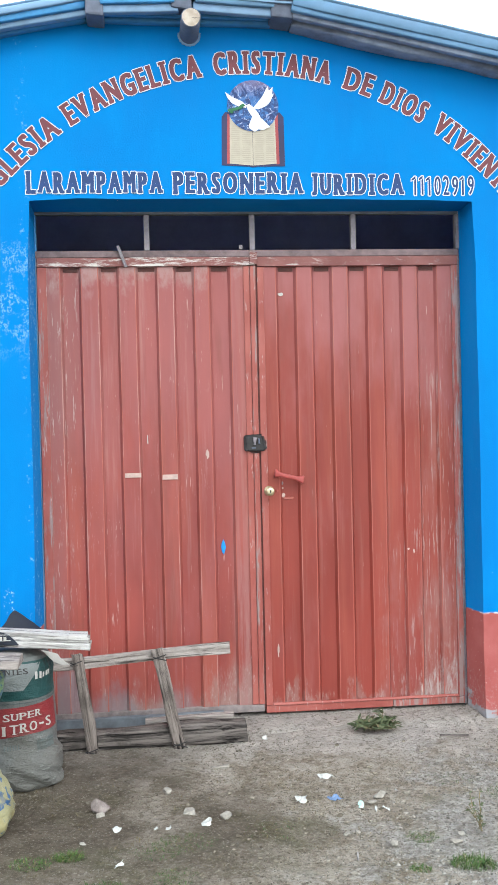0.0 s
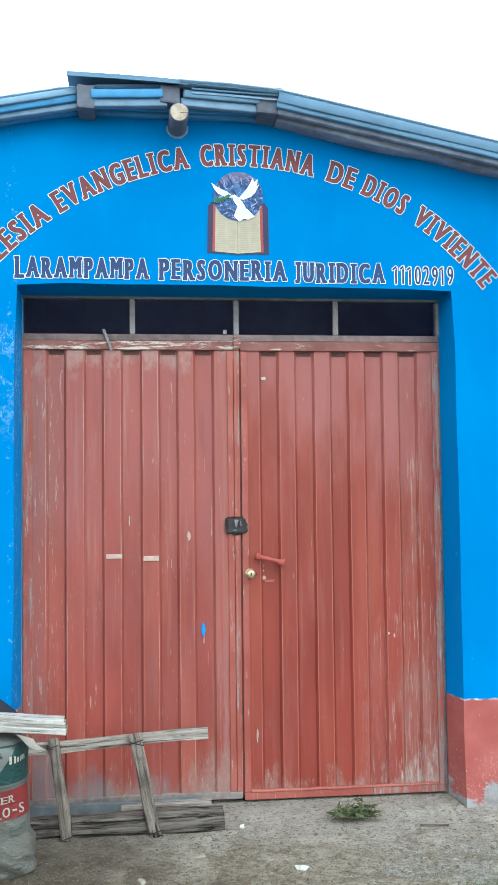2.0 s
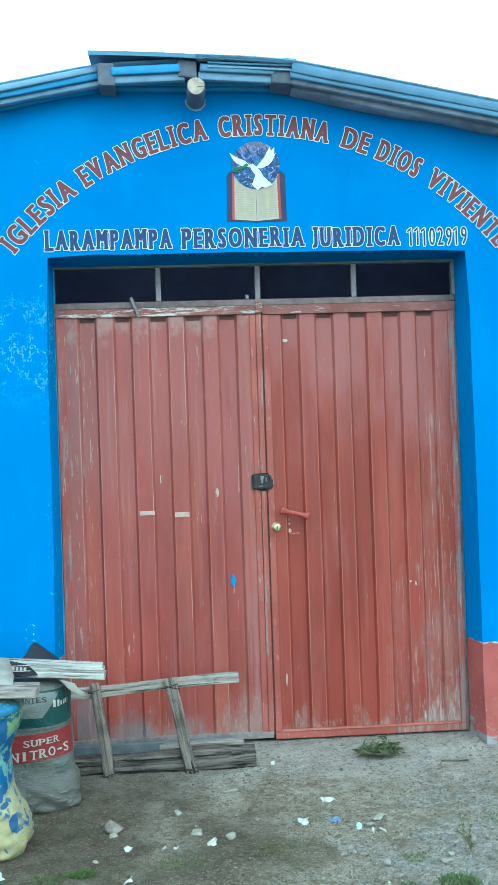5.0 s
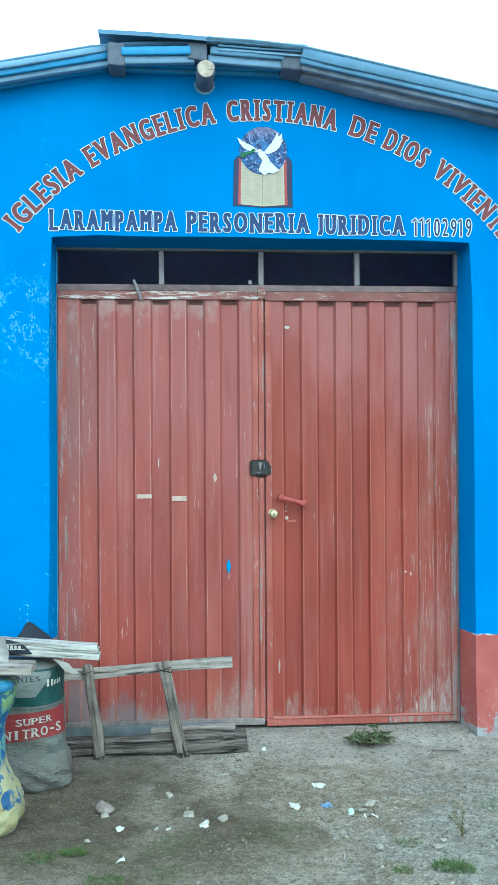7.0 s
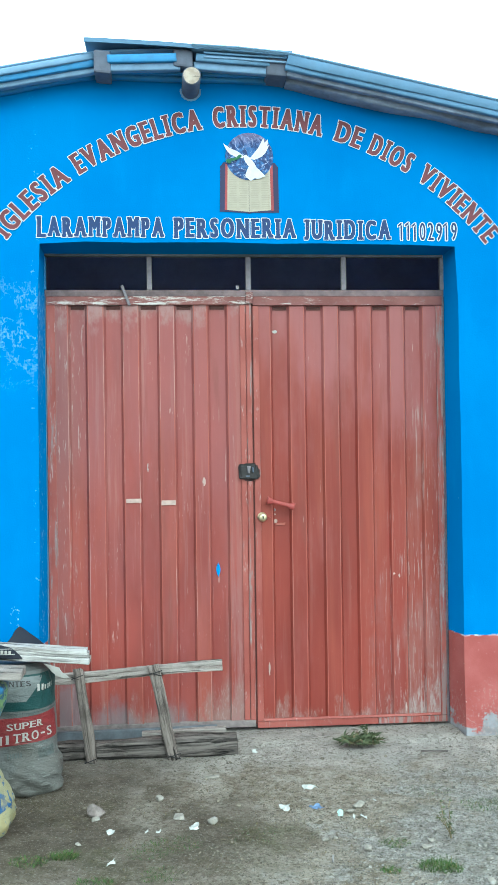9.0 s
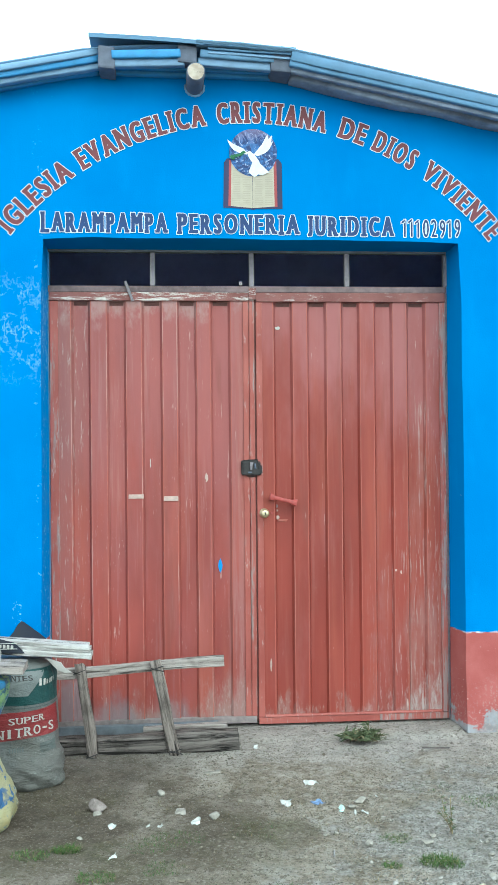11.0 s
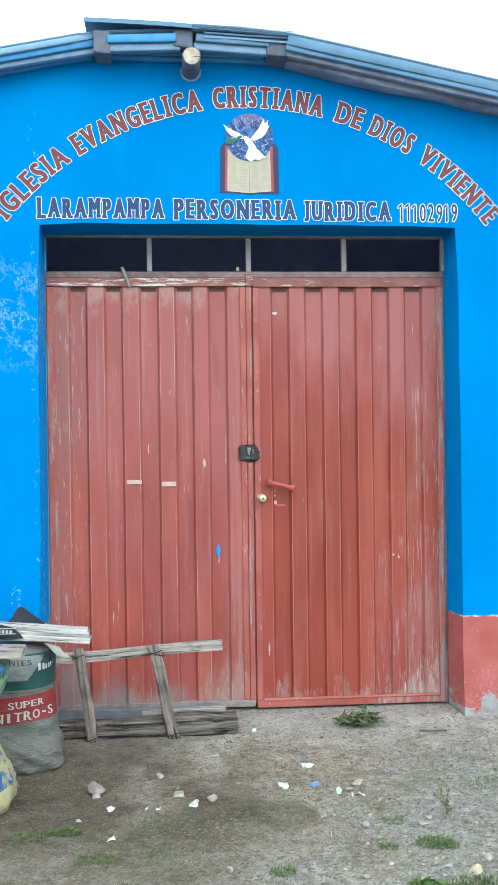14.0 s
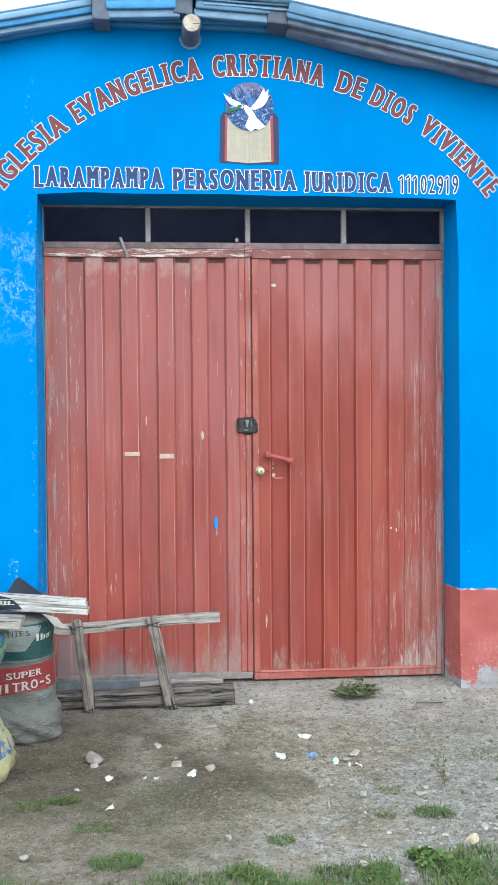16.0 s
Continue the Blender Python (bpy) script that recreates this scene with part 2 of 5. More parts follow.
def frame_paint(name, bare):
    """Old red frame paint, flaked to grey primer."""
    m = Mat(name, 0.5, 0.0, 0.4)
    n1 = m.noise(38, 6, 0.75, m.stretch((1, 1, 0.08)))
    n2 = m.noise(60, 4, 0.7, m.stretch((1, 1, 0.2)))
    c = m.mix(m.step(m.noise(4, 4), 0.3, 0.7), (0.23, 0.05, 0.04), (0.3, 0.085, 0.07))
    c = m.mix(m.step(n1, bare, bare + 0.1), c, (0.235, 0.17, 0.165))
    c = m.mix(m.step(n2, 0.6, 0.69, 0, 0.55), c, (0.42, 0.37, 0.36))
    return m.done(c, None, m.math("ADD", n1, n2), 0.003, 0.5)


def chipped_rail(name, bare=0.53):
    m = Mat(name, 0.55, 0.0, 0.35)
    n1 = m.noise(17, 7, 0.8, m.stretch((0.4, 1, 2.8)))
    c = m.mix(m.step(m.noise(6, 4), 0.3, 0.7), (0.15, 0.047, 0.043), (0.21, 0.08, 0.073))
    c = m.mix(m.step(n1, bare, bare + 0.1), c, (0.5, 0.46, 0.44))
    c = m.mix(m.step(m.noise(26, 5, 0.7), 0.58, 0.66, 0, 0.7), c, (0.2, 0.12, 0.11))
    return m.done(c, None, n1, 0.003, 0.5)


def old_wood(name, dark, light, crack=0.6):
    """Weathered wood, grain along the local x axis, split by dark checks."""
    m = Mat(name, 0.85, 0, 0.2)
    grain = m.noise(45, 6, 0.7, m.stretch((0.05, 1, 1)), 0.4)
    fine = m.noise(160, 4, 0.7, m.stretch((0.05, 1, 1)))
    blot = m.noise(7, 5, 0.65)
    c = m.mix(m.step(grain, 0.36, 0.62), dark, light)
    c = m.mix(m.step(fine, 0.4, 0.65, 0, 0.4), c, light)
    c = m.mix(m.step(blot, 0.5, 0.7, 0, 0.55), c, dark)
    lines = m.step(m.noise(26, 4, 0.6, m.stretch((0.06, 1, 1), (4, 2, 1)), 0.9), 0.57 - 0.06 * max(0, crack - 0.6), 0.61, 0, crack)
    hair = m.step(m.noise(85, 3, 0.6, m.stretch((0.03, 1, 1), (1, 6, 2)), 0.5), 0.6, 0.66, 0, crack * 0.7)
    if crack >= 1.0:
        wide = m.step(m.noise(13, 5, 0.65, m.stretch((0.05, 1, 1), (3, 1, 7)), 1.0), 0.55, 0.59, 0, 0.95)
        lines = m.math("MAXIMUM", lines, wide)
    c = m.mix(hair, c, (0.04, 0.034, 0.03))
    c = m.mix(lines, c, (0.014, 0.012, 0.011))
    return m.done(c, None, m.math("SUBTRACT", m.math("ADD", grain, m.math("MULTIPLY", fine, 0.4)), m.math("MULTIPLY", m.math("ADD", lines, m.math("MULTIPLY", hair, 0.5)), 1.5)), 0.01, 1.0)


def ground_dirt():
    m = Mat("trodden_earth", 0.95, 0, 0.15)
    x, y = m.axis(0), m.axis(1)
    big = m.noise(1.1, 5, 0.6)
    mid = m.noise(4.2, 7, 0.7)
    lump = m.noise(11, 6, 0.7, m.stretch((1, 1, 1), (4, 1, 0)))
    tex = m.noise(24, 7, 0.74)
    fine = m.noise(80, 6, 0.8)
    yard = m.step(y, -2.5, -1.9)
    # brown earth with pale dust, dark hollows and grit
    c = m.mix(m.step(mid, 0.36, 0.64), (0.247, 0.205, 0.155), (0.460, 0.403, 0.336))
    c = m.mix(m.step(lump, 0.5, 0.66, 0, 0.6), c, (0.505, 0.448, 0.386))
    c = m.mix(m.step(tex, 0.48, 0.6, 0, 0.6), c, (0.548, 0.493, 0.429))
    c = m.mix(m.step(m.noise(19, 7, 0.74, m.stretch((1, 1, 1), (3, 7, 0))), 0.53, 0.63, 0, 0.62), c, (0.164, 0.131, 0.089))
    # a damp darker spread on one side, washed pale gravel on the other
    damp = m.math("ADD", m.math("MULTIPLY", x, 0.9), m.step(big, 0.25, 0.75, -0.6, 0.6))
    wet = m.mix(m.step(lump, 0.35, 0.68), (0.077, 0.061, 0.043), (0.159, 0.127, 0.098))
    c = m.mix(m.math("MULTIPLY", m.step(damp, 0.15, -0.7, 0, 0.84), m.step(y, -1.75, -1.1, 0.5, 1.0)), c, wet)
    pale = m.math("ADD", m.math("SUBTRACT", x, m.math("MULTIPLY", y, 0.62)), m.step(m.noise(1.9, 5, 0.65), 0.3, 0.7, -0.7, 0.7))
    c = m.mix(m.math("MULTIPLY", m.step(pale, 0.95, 1.5, 0, 0.85), yard), c, m.mix(m.step(tex, 0.35, 0.65), (0.285, 0.261, 0.240), (0.570, 0.539, 0.512)))
    # thin moss and trampled grass, closing to turf further out
    mossy = m.noise(2.3, 6, 0.7, m.stretch((1, 1, 1), (5, 3, 0)))
    green = m.mix(m.step(tex, 0.35, 0.65), (0.045, 0.050, 0.015), (0.132, 0.127, 0.055))
    moss = m.math("MULTIPLY", m.step(mossy, 0.5, 0.68), m.step(y, -0.35, -0.85))
    c = m.mix(m.math("MULTIPLY", moss, 0.58), c, green)
    turf = m.math("ADD", y, m.step(mossy, 0.3, 0.7, 0.25, -0.25))
    c = m.mix(m.step(turf, -1.95, -2.2, 0, 0.85), c, green)
    # unseen ground past the grass, made pale to bounce light up at the front
    c = m.mix(m.step(turf, -3.1, -3.7), c, m.mix(m.step(mid, 0.36, 0.64), (0.24, 0.21, 0.175), (0.36, 0.325, 0.28)))
    # packed grey mortar spread in front of the doorway
    apron = m.math("ADD", y, m.step(m.noise(4.2, 5, 0.65), 0.25, 0.75, -0.22, 0.22))
    slab = m.math("MULTIPLY", m.step(apron, -0.55, -0.15, 0, 0.8), m.step(x, -0.7, -0.05, 0.2, 1.0))
    c = m.mix(slab, c, m.mix(m.step(lump, 0.3, 0.7), (0.405, 0.365, 0.339), (0.636, 0.581, 0.546)))
    c = m.mix(m.step(fine, 0.54, 0.63, 0, 0.6), c, (0.5, 0.46, 0.40))
    c = m.mix(m.step(m.noise(38, 5, 0.7, m.stretch((1, 1, 1), (9, 4, 0))), 0.55, 0.62, 0, 0.62), c, (0.112, 0.092, 0.066))
    c = m.mix(m.step(m.noise(75, 5, 0.7, m.stretch((1, 1, 1), (2, 8, 0))), 0.54, 0.64, 0, 0.6), c, (0.105, 0.086, 0.062))
    hgt = m.math("ADD", m.math("MULTIPLY", fine, 0.5), m.math("ADD", m.math("MULTIPLY", lump, 1.4), m.math("MULTIPLY", tex, 1.6)))
    return m.done(c, None, hgt, 0.038, 1.0)


def stone_mat(name, a, b):
    m = Mat(name, 0.9, 0, 0.2)
    k = m.noise(38, 5, 0.65)
    c = m.mix(m.step(k, 0.3, 0.7), a, b)
    c = m.mix(m.step(m.random(), 0, 1, 0, 0.35), c, (0.3, 0.28, 0.25))
    return m.done(c, None, k, 0.003, 0.7)


def gravel_mat():
    m = Mat("gravel", 0.95, 0, 0.12)
    k = m.island()
    x, y = m.axis(0), m.axis(1)
    c = m.mix(k, (0.075, 0.062, 0.046), (0.23, 0.2, 0.16))
    washed = m.mix(k, (0.1, 0.093, 0.082), (0.32, 0.305, 0.28))
    c = m.mix(m.step(m.math("SUBTRACT", x, m.math("MULTIPLY", y, 0.62)), 0.7, 1.5), c, washed)
    c = m.mix(m.step(m.noise(60, 4, 0.7), 0.45, 0.65, 0, 0.4), c, (0.16, 0.14, 0.105))
    return m.done(c, None, m.noise(120, 3), 0.002)


def leaf_mat(name, a, b, dry):
    m = Mat(name, 0.6, 0, 0.3)
    k = m.island()
    c = m.mix(k, a, b)
    c = m.mix(m.step(k, 0.86, 0.9), c, dry)
    m.b.inputs["Subsurface Weight"].default_value = 0.0
    return m.done(c)


def sack_cloth(name, base, soil):
    """Woven plastic sack: fine weave, creases, ground-in dirt and fold shading painted at the foot."""
    m = Mat(name, 0.55, 0, 0.4)
    weave = m.math("MULTIPLY", m.noise(260, 2, 0.5, m.stretch((1, 1, 0.3))), m.noise(260, 2, 0.5, m.stretch((0.3, 0.3, 1))))
    crease = m.noise(13, 5, 0.6, m.stretch((1, 1, 2.2)), 1.2)
    tight = m.noise(30, 5, 0.65, m.stretch((0.6, 0.6, 1.6), (0, 0, 0), (0, 0.5, 0)), 1.6)
    z = m.axis(2)
    low = m.math("ADD", z, m.step(m.noise(5, 5, 0.6), 0.25, 0.75, -0.14, 0.14))
    foot = m.step(low, 0.24, 0.06)
    c = m.mix(m.step(m.noise(6, 5), 0.3, 0.7), base, tuple(x * 0.74 for x in base))
    c = m.mix(m.math("MULTIPLY", foot, 0.6), c, soil)
    c = m.mix(m.step(crease, 0.56, 0.7, 0, 0.4), c, soil)
    # fold shading painted into the foot: ridges lighter, creases darker
    c = m.mix(m.math("MULTIPLY", m.step(tight, 0.58, 0.68, 0, 0.55), foot), c, (0.3, 0.31, 0.3))
    c = m.mix(m.math("MULTIPLY", m.step(tight, 0.44, 0.34, 0, 0.5), foot), c, (0.055, 0.058, 0.052))
    return m.done(c, None, m.math("ADD", m.math("MULTIPLY", weave, 0.25), m.math("ADD", crease, m.math("MULTIPLY", m.math("MULTIPLY", tight, foot), 1.6))), 0.011, 0.75)


def printed_sack():
    """Printed fertiliser sack in cream, blue and green, with a soiled foot."""
    m = Mat("printed_sack", 0.5, 0, 0.4)
    z = m.math("ADD", m.axis(2), m.step(m.noise(5, 3), 0.2, 0.8, -0.05, 0.05))
    n = m.noise(11, 4, 0.6)
    cream = m.mix(n, (0.24, 0.22, 0.1), (0.38, 0.37, 0.24))
    blob = m.noise(17, 3, 0.5, m.stretch((1, 1, 1), (2, 4, 1)), 1.0)
    c = m.mix(m.step(z, 0.5, 0.46), m.mix(m.step(blob, 0.45, 0.5), (0.012, 0.08, 0.15), (0.17, 0.27, 0.12)), m.mix(m.step(blob, 0.46, 0.5), (0.015, 0.085, 0.24), (0.14, 0.26, 0.24)))
    c = m.mix(m.step(z, 0.26, 0.2), c, m.mix(m.step(blob, 0.56, 0.6), cream, (0.025, 0.09, 0.22)))
    c = m.mix(m.math("MULTIPLY", m.step(z, 0.17, 0.06), m.step(n, 0.42, 0.58)), c, (0.28, 0.245, 0.12))
    c = m.mix(m.step(m.noise(7, 6, 0.7), 0.5, 0.7, 0, 0.5), c, (0.12, 0.115, 0.09))
    h = m.math("ADD", m.noise(14, 5, 0.6, m.stretch((1, 1, 2)), 1.0), m.math("MULTIPLY", m.noise(240, 2), 0.2))
    return m.done(c, None, h, 0.01, 0.7)


def globe_paint():
    m = Mat("globe_paint", 0.6)
    sw = m.noise(16, 5, 0.6, None, 2.5)
    c = m.mix(m.step(sw, 0.42, 0.62), (0.01, 0.03, 0.12), (0.035, 0.12, 0.33))
    c = m.mix(m.step(m.noise(20, 4, 0.6, m.stretch((1, 1, 1), (3, 1, 1)), 3.0), 0.56, 0.66, 0, 0.8), c, (0.36, 0.42, 0.62))
    c = m.mix(m.step(m.math("ADD", m.axis(2), m.step(sw, 0.3, 0.7, -0.03, 0.03)), 3.17, 3.22, 0, 0.45), c, (0.22, 0.17, 0.27))
    return m.done(c)


def rough_end(name, a, b):
    m = Mat(name, 0.8, 0, 0.2)
    r = m.noise(30, 5, 0.6)
    return m.done(m.mix(m.step(r, 0.3, 0.7), a, b), None, r, 0.003)


BLUE = wall_paint()
RED_L = door_paint("red_door_paint_worn", (0.193, 0.040, 0.035), (0.275, 0.058, 0.047), (0.270, 0.098, 0.102), 0.45, 1.4, 0.36, 0.64, 0.24, 0.75)
RED_R = door_paint("red_door_paint", (0.182, 0.029, 0.021), (0.231, 0.040, 0.029), (0.292, 0.107, 0.110), 0.72, 1.85, 0.16, 0.69, 0.12, 0.45)
FRAME = frame_paint("flaked_red_frame_paint", 0.5)
FRAME_SCUFF = frame_paint("scuffed_red_frame_paint", 0.5)
FRAME_RED = frame_paint("red_frame_paint", 0.62)
ARRIS = arris_paint("rubbed_fold_paint", (0.33, 0.17, 0.15), 0.52, 0.45)
ARRIS_WORN = arris_paint("bare_fold_paint", (0.4, 0.29, 0.27), 0.5, 0.5)
FRAME_BARE = frame_paint("bare_frame_paint", 0.46)
RAIL = chipped_rail("chipped_rail_paint", 0.57)
RAIL_WORN = chipped_rail("bare_rail_paint", 0.5)
FRAME_DUSTY = flat("dusty_grey_rail_paint", (0.2, 0.168, 0.165), 0.4, 30, 0.8, 0, 0.003)
GREYBAR = flat("grey_steel_bar", (0.18, 0.16, 0.178), 0.35, 60, 0.5)
WOOD = old_wood("weathered_plank", (0.16, 0.134, 0.122), (0.375, 0.333, 0.312), 0.6)
WOOD_POST = old_wood("weathered_post", (0.058, 0.046, 0.041), (0.25, 0.212, 0.192), 0.92)
WOOD_DARK = old_wood("weathered_log", (0.022, 0.018, 0.017), (0.165, 0.143, 0.132), 0.98)
WOOD_PALE = old_wood("pale_split_timber", (0.2, 0.18, 0.17), (0.53, 0.51, 0.5), 0.9)
BLUEWOOD = flat("blue_painted_timber", (0.055, 0.22, 0.46), 0.2, 22, 0.6, 0, 0.003)
SILL = flat("dull_blue_sill_paint", (0.115, 0.128, 0.148), 0.4, 16, 0.75, 0, 0.004)
GREYBLUE = flat("faded_blue_board", (0.17, 0.27, 0.41), 0.18, 14, 0.65, 0, 0.003)
SHEET = flat("galvanised_roof_sheet", (0.18, 0.3, 0.46), 0.14, 9, 0.6, 0.0)
SHEET_EAST = flat("dull_blue_verge_paint", (0.105, 0.21, 0.35), 0.18, 9, 0.65)
SHEET_BLUE = flat("blue_roof_sheet", (0.1, 0.195, 0.32), 0.2, 9, 0.6)
STRAP = flat("slate_grey_timber_block", (0.105, 0.12, 0.165), 0.25, 25, 0.8, 0, 0.003)
MUD = flat("mud_plaster", (0.2, 0.235, 0.32), 0.35, 18, 0.95, 0, 0.006)
ENDGRAIN = rough_end("beam_end_grain", (0.33, 0.275, 0.225), (0.47, 0.41, 0.35))
DIRT = ground_dirt()
# interior blue kept bright so the unlit transom shows navy
INSIDE = flat("bright_interior_blue", (0.5, 0.54, 0.95), 0.2, 6, 0.9)
STONE = stone_mat("field_stone", (0.16, 0.145, 0.125), (0.31, 0.285, 0.25))
STONE_PINK = stone_mat("pinkish_stone", (0.135, 0.112, 0.105), (0.25, 0.21, 0.195))
GRAVEL = gravel_mat()
GRASS = leaf_mat("grass_blades", (0.038, 0.078, 0.018), (0.085, 0.135, 0.034), (0.17, 0.15, 0.06))
WEED = leaf_mat("wilted_weed_leaves", (0.045, 0.062, 0.028), (0.105, 0.12, 0.06), (0.17, 0.14, 0.08))
DRYSTALK = leaf_mat("dry_stalks", (0.1, 0.085, 0.04), (0.16, 0.12, 0.06), (0.2, 0.16, 0.08))
PAPER = flat("paper_litter", (0.42, 0.42, 0.4), 0.25, 60, 0.8)
MINT = flat("mint_paper", (0.42, 0.6, 0.55), 0.2, 60, 0.8)
BLUEPLASTIC = flat("faded_blue_plastic", (0.13, 0.2, 0.34), 0.3, 40, 0.5)
WHITE = flat("white_sign_paint", (0.57, 0.6, 0.65), 0.12, 60, 0.7)
MAROON = flat("maroon_sign_paint", (0.125, 0.032, 0.042), 0.25, 30, 0.65)
NAVY = flat("navy_sign_paint", (0.012, 0.037, 0.13), 0.25, 30, 0.65)
COVER = flat("book_cover_paint", (0.022, 0.024, 0.075), 0.2, 40, 0.65)
BOOKRED = flat("book_red_paint", (0.28, 0.05, 0.055), 0.2, 40, 0.65)
CREAM = flat("cream_page_paint", (0.39, 0.35, 0.285), 0.1, 30, 0.7)
INK = flat("faint_ink", (0.34, 0.305, 0.245), 0.1, 40, 0.7)
GLOBE = globe_paint()
LEAFPAINT = flat("green_paint", (0.03, 0.13, 0.06), 0.2, 50)
BLACK = flat("black_lock_plate", (0.022, 0.019, 0.02), 0.8, 45, 0.65)
RECESS_DARK = flat("dark_recess_red", (0.1, 0.042, 0.037), 0.3, 60, 0.8)
BRASS = flat("brass_knob", (0.52, 0.45, 0.29), 0.25, 90, 0.32, 0.7)
BOLTRED = flat("red_bolt_paint", (0.3, 0.055, 0.05), 0.25, 50, 0.45)
MARK = flat("masking_tape", (0.42, 0.31, 0.275), 0.2, 60, 0.75)
BRIGHTBLUE = flat("bright_blue_chip", (0.015, 0.22, 0.66), 0.15, 60, 0.55)
SACK = sack_cloth("grey_woven_sack", (0.128, 0.134, 0.132), (0.115, 0.108, 0.095))
SACKGREEN = sack_cloth("sack_green_print", (0.009, 0.052, 0.052), (0.05, 0.06, 0.056))
SACKRED = sack_cloth("sack_red_print", (0.22, 0.02, 0.024), (0.16, 0.055, 0.05))
SACKWHITE = sack_cloth("sack_white_print", (0.5, 0.48, 0.45), (0.36, 0.34, 0.31))
SACKDARK = sack_cloth("sack_dark_print", (0.08, 0.1, 0.1), (0.1, 0.1, 0.09))
PRINTED = printed_sack()
BLUEPRINT = flat("sack_blue_print", (0.02, 0.07, 0.18), 0.3, 30, 0.55)
NAVYSHEET = flat("navy_plastic_sheet", (0.005, 0.007, 0.016), 0.35, 14, 0.7, 0, 0.004)
PALECLOTH = flat("pale_sackcloth", (0.27, 0.255, 0.24), 0.35, 18, 0.75, 0, 0.004)


# ---- mesh helpers ----
def mesh_from(name, bm, mats, smooth=False):
    me = bpy.data.meshes.new(name)
    bm.to_mesh(me)
    bm.free()
    for m in mats if isinstance(mats, (list, tuple)) else [mats]:
        me.materials.append(m)
    if smooth:
        me.polygons.foreach_set("use_smooth", [True] * len(me.polygons))
    return me


def part(name, bm, material, parent, label="", smooth=False):
    ob = new(name, mesh_from(name, bm, material, smooth))
    ob.parent = parent
    if label:
        ob["label"] = label
    return ob


def solid(name, bm, material, label, category, kind="", smooth=False, at=None, group=""):
    ob = new(name, mesh_from(name, bm, material, smooth))
    if at is not None:
        ob.matrix_world = at
    return tagged(ob, label, category, group, kind)


def thing(name, label, category, at=None, kind="", group=""):
    ob = new(name)
    ob.empty_display_size = 0.1
    if at is not None:
        ob.matrix_world = at
    return tagged(ob, label, category, group, kind)


def box(x0, x1, y0, y1, z0, z1, bev=0.0, bm=None):
    bm = bm or bmesh.new()
    r = bmesh.ops.create_cube(bm, size=1)
    for v in r["verts"]:
        v.co = Vector(((x0 + x1) / 2 + v.co.x * (x1 - x0), (y0 + y1) / 2 + v.co.y * (y1 - y0), (z0 + z1) / 2 + v.co.z * (z1 - z0)))
    if bev:
        es = list({e for v in r["verts"] for e in v.link_edges})
        bmesh.ops.bevel(bm, geom=es, offset=bev, segments=2, affect="EDGES", profile=0.6)
    return bm


def beam(length, w, h, seed=0, jit=0.004, cuts=10, bev=0.006, twist=0.0, taper=0.0):
    """A rough timber along x, its start at the origin, centred in y and z."""
    rng = random.Random(seed)
    bm = bmesh.new()
    ring = []
    prof = []
    for sx, sz in ((-1, -1), (1, -1), (1, 1), (-1, 1)):
        for k in range(3):
            a = (k - 1) * 0.5
            px, pz = sx * (w / 2 - bev), sz * (h / 2 - bev)
            ang = math.atan2(sz, sx) + a
            prof.append((px + bev * math.cos(ang) * 1.3, pz + bev * math.sin(ang) * 1.3))
    prof.sort(key=lambda p: math.atan2(p[1] / h, p[0] / w))
    off = rng.random() * 50
    for i in range(cuts + 1):
        t = i / cuts
        k = 1 - taper * t
        row = []
        for j, (py, pz) in enumerate(prof):
            d = noise.noise(Vector((t * length * 4 + off, py * 12, pz * 12 + off))) * jit
            b = noise.noise(Vector((t * length * 1.4, off, 3))) * jit * 2.0
            ca, sa = math.cos(twist * t), math.sin(twist * t)
            y, z = py * k + d, pz * k + d
            row.append(bm.verts.new((t * length + (noise.noise(Vector((off, py * 40, pz * 40))) * jit * 1.5 if i in (0, cuts) else 0), y * ca - z * sa + b, y * sa + z * ca + b * 0.6)))
        ring.append(row)
    n = len(prof)
    for i in range(cuts):
        for j in range(n):
            bm.faces.new((ring[i][j], ring[i + 1][j], ring[i + 1][(j + 1) % n], ring[i][(j + 1) % n]))
    bm.faces.new(ring[0])
    bm.faces.new(list(reversed(ring[-1])))
    bmesh.ops.recalc_face_normals(bm, faces=bm.faces)
    return bm


def between(a, b, up=(0, -1, 0)):
    """A pose at a whose x axis points to b."""
    a, b = Vector(a), Vector(b)
    x = (b - a).normalized()
    y = Vector(up).cross(x).normalized() if abs(Vector(up).dot(x)) < 0.99 else Vector((0, 1, 0))
    z = x.cross(y).normalized()
    return Matrix.Translation(a) @ Matrix((x, y, z)).transposed().to_4x4()


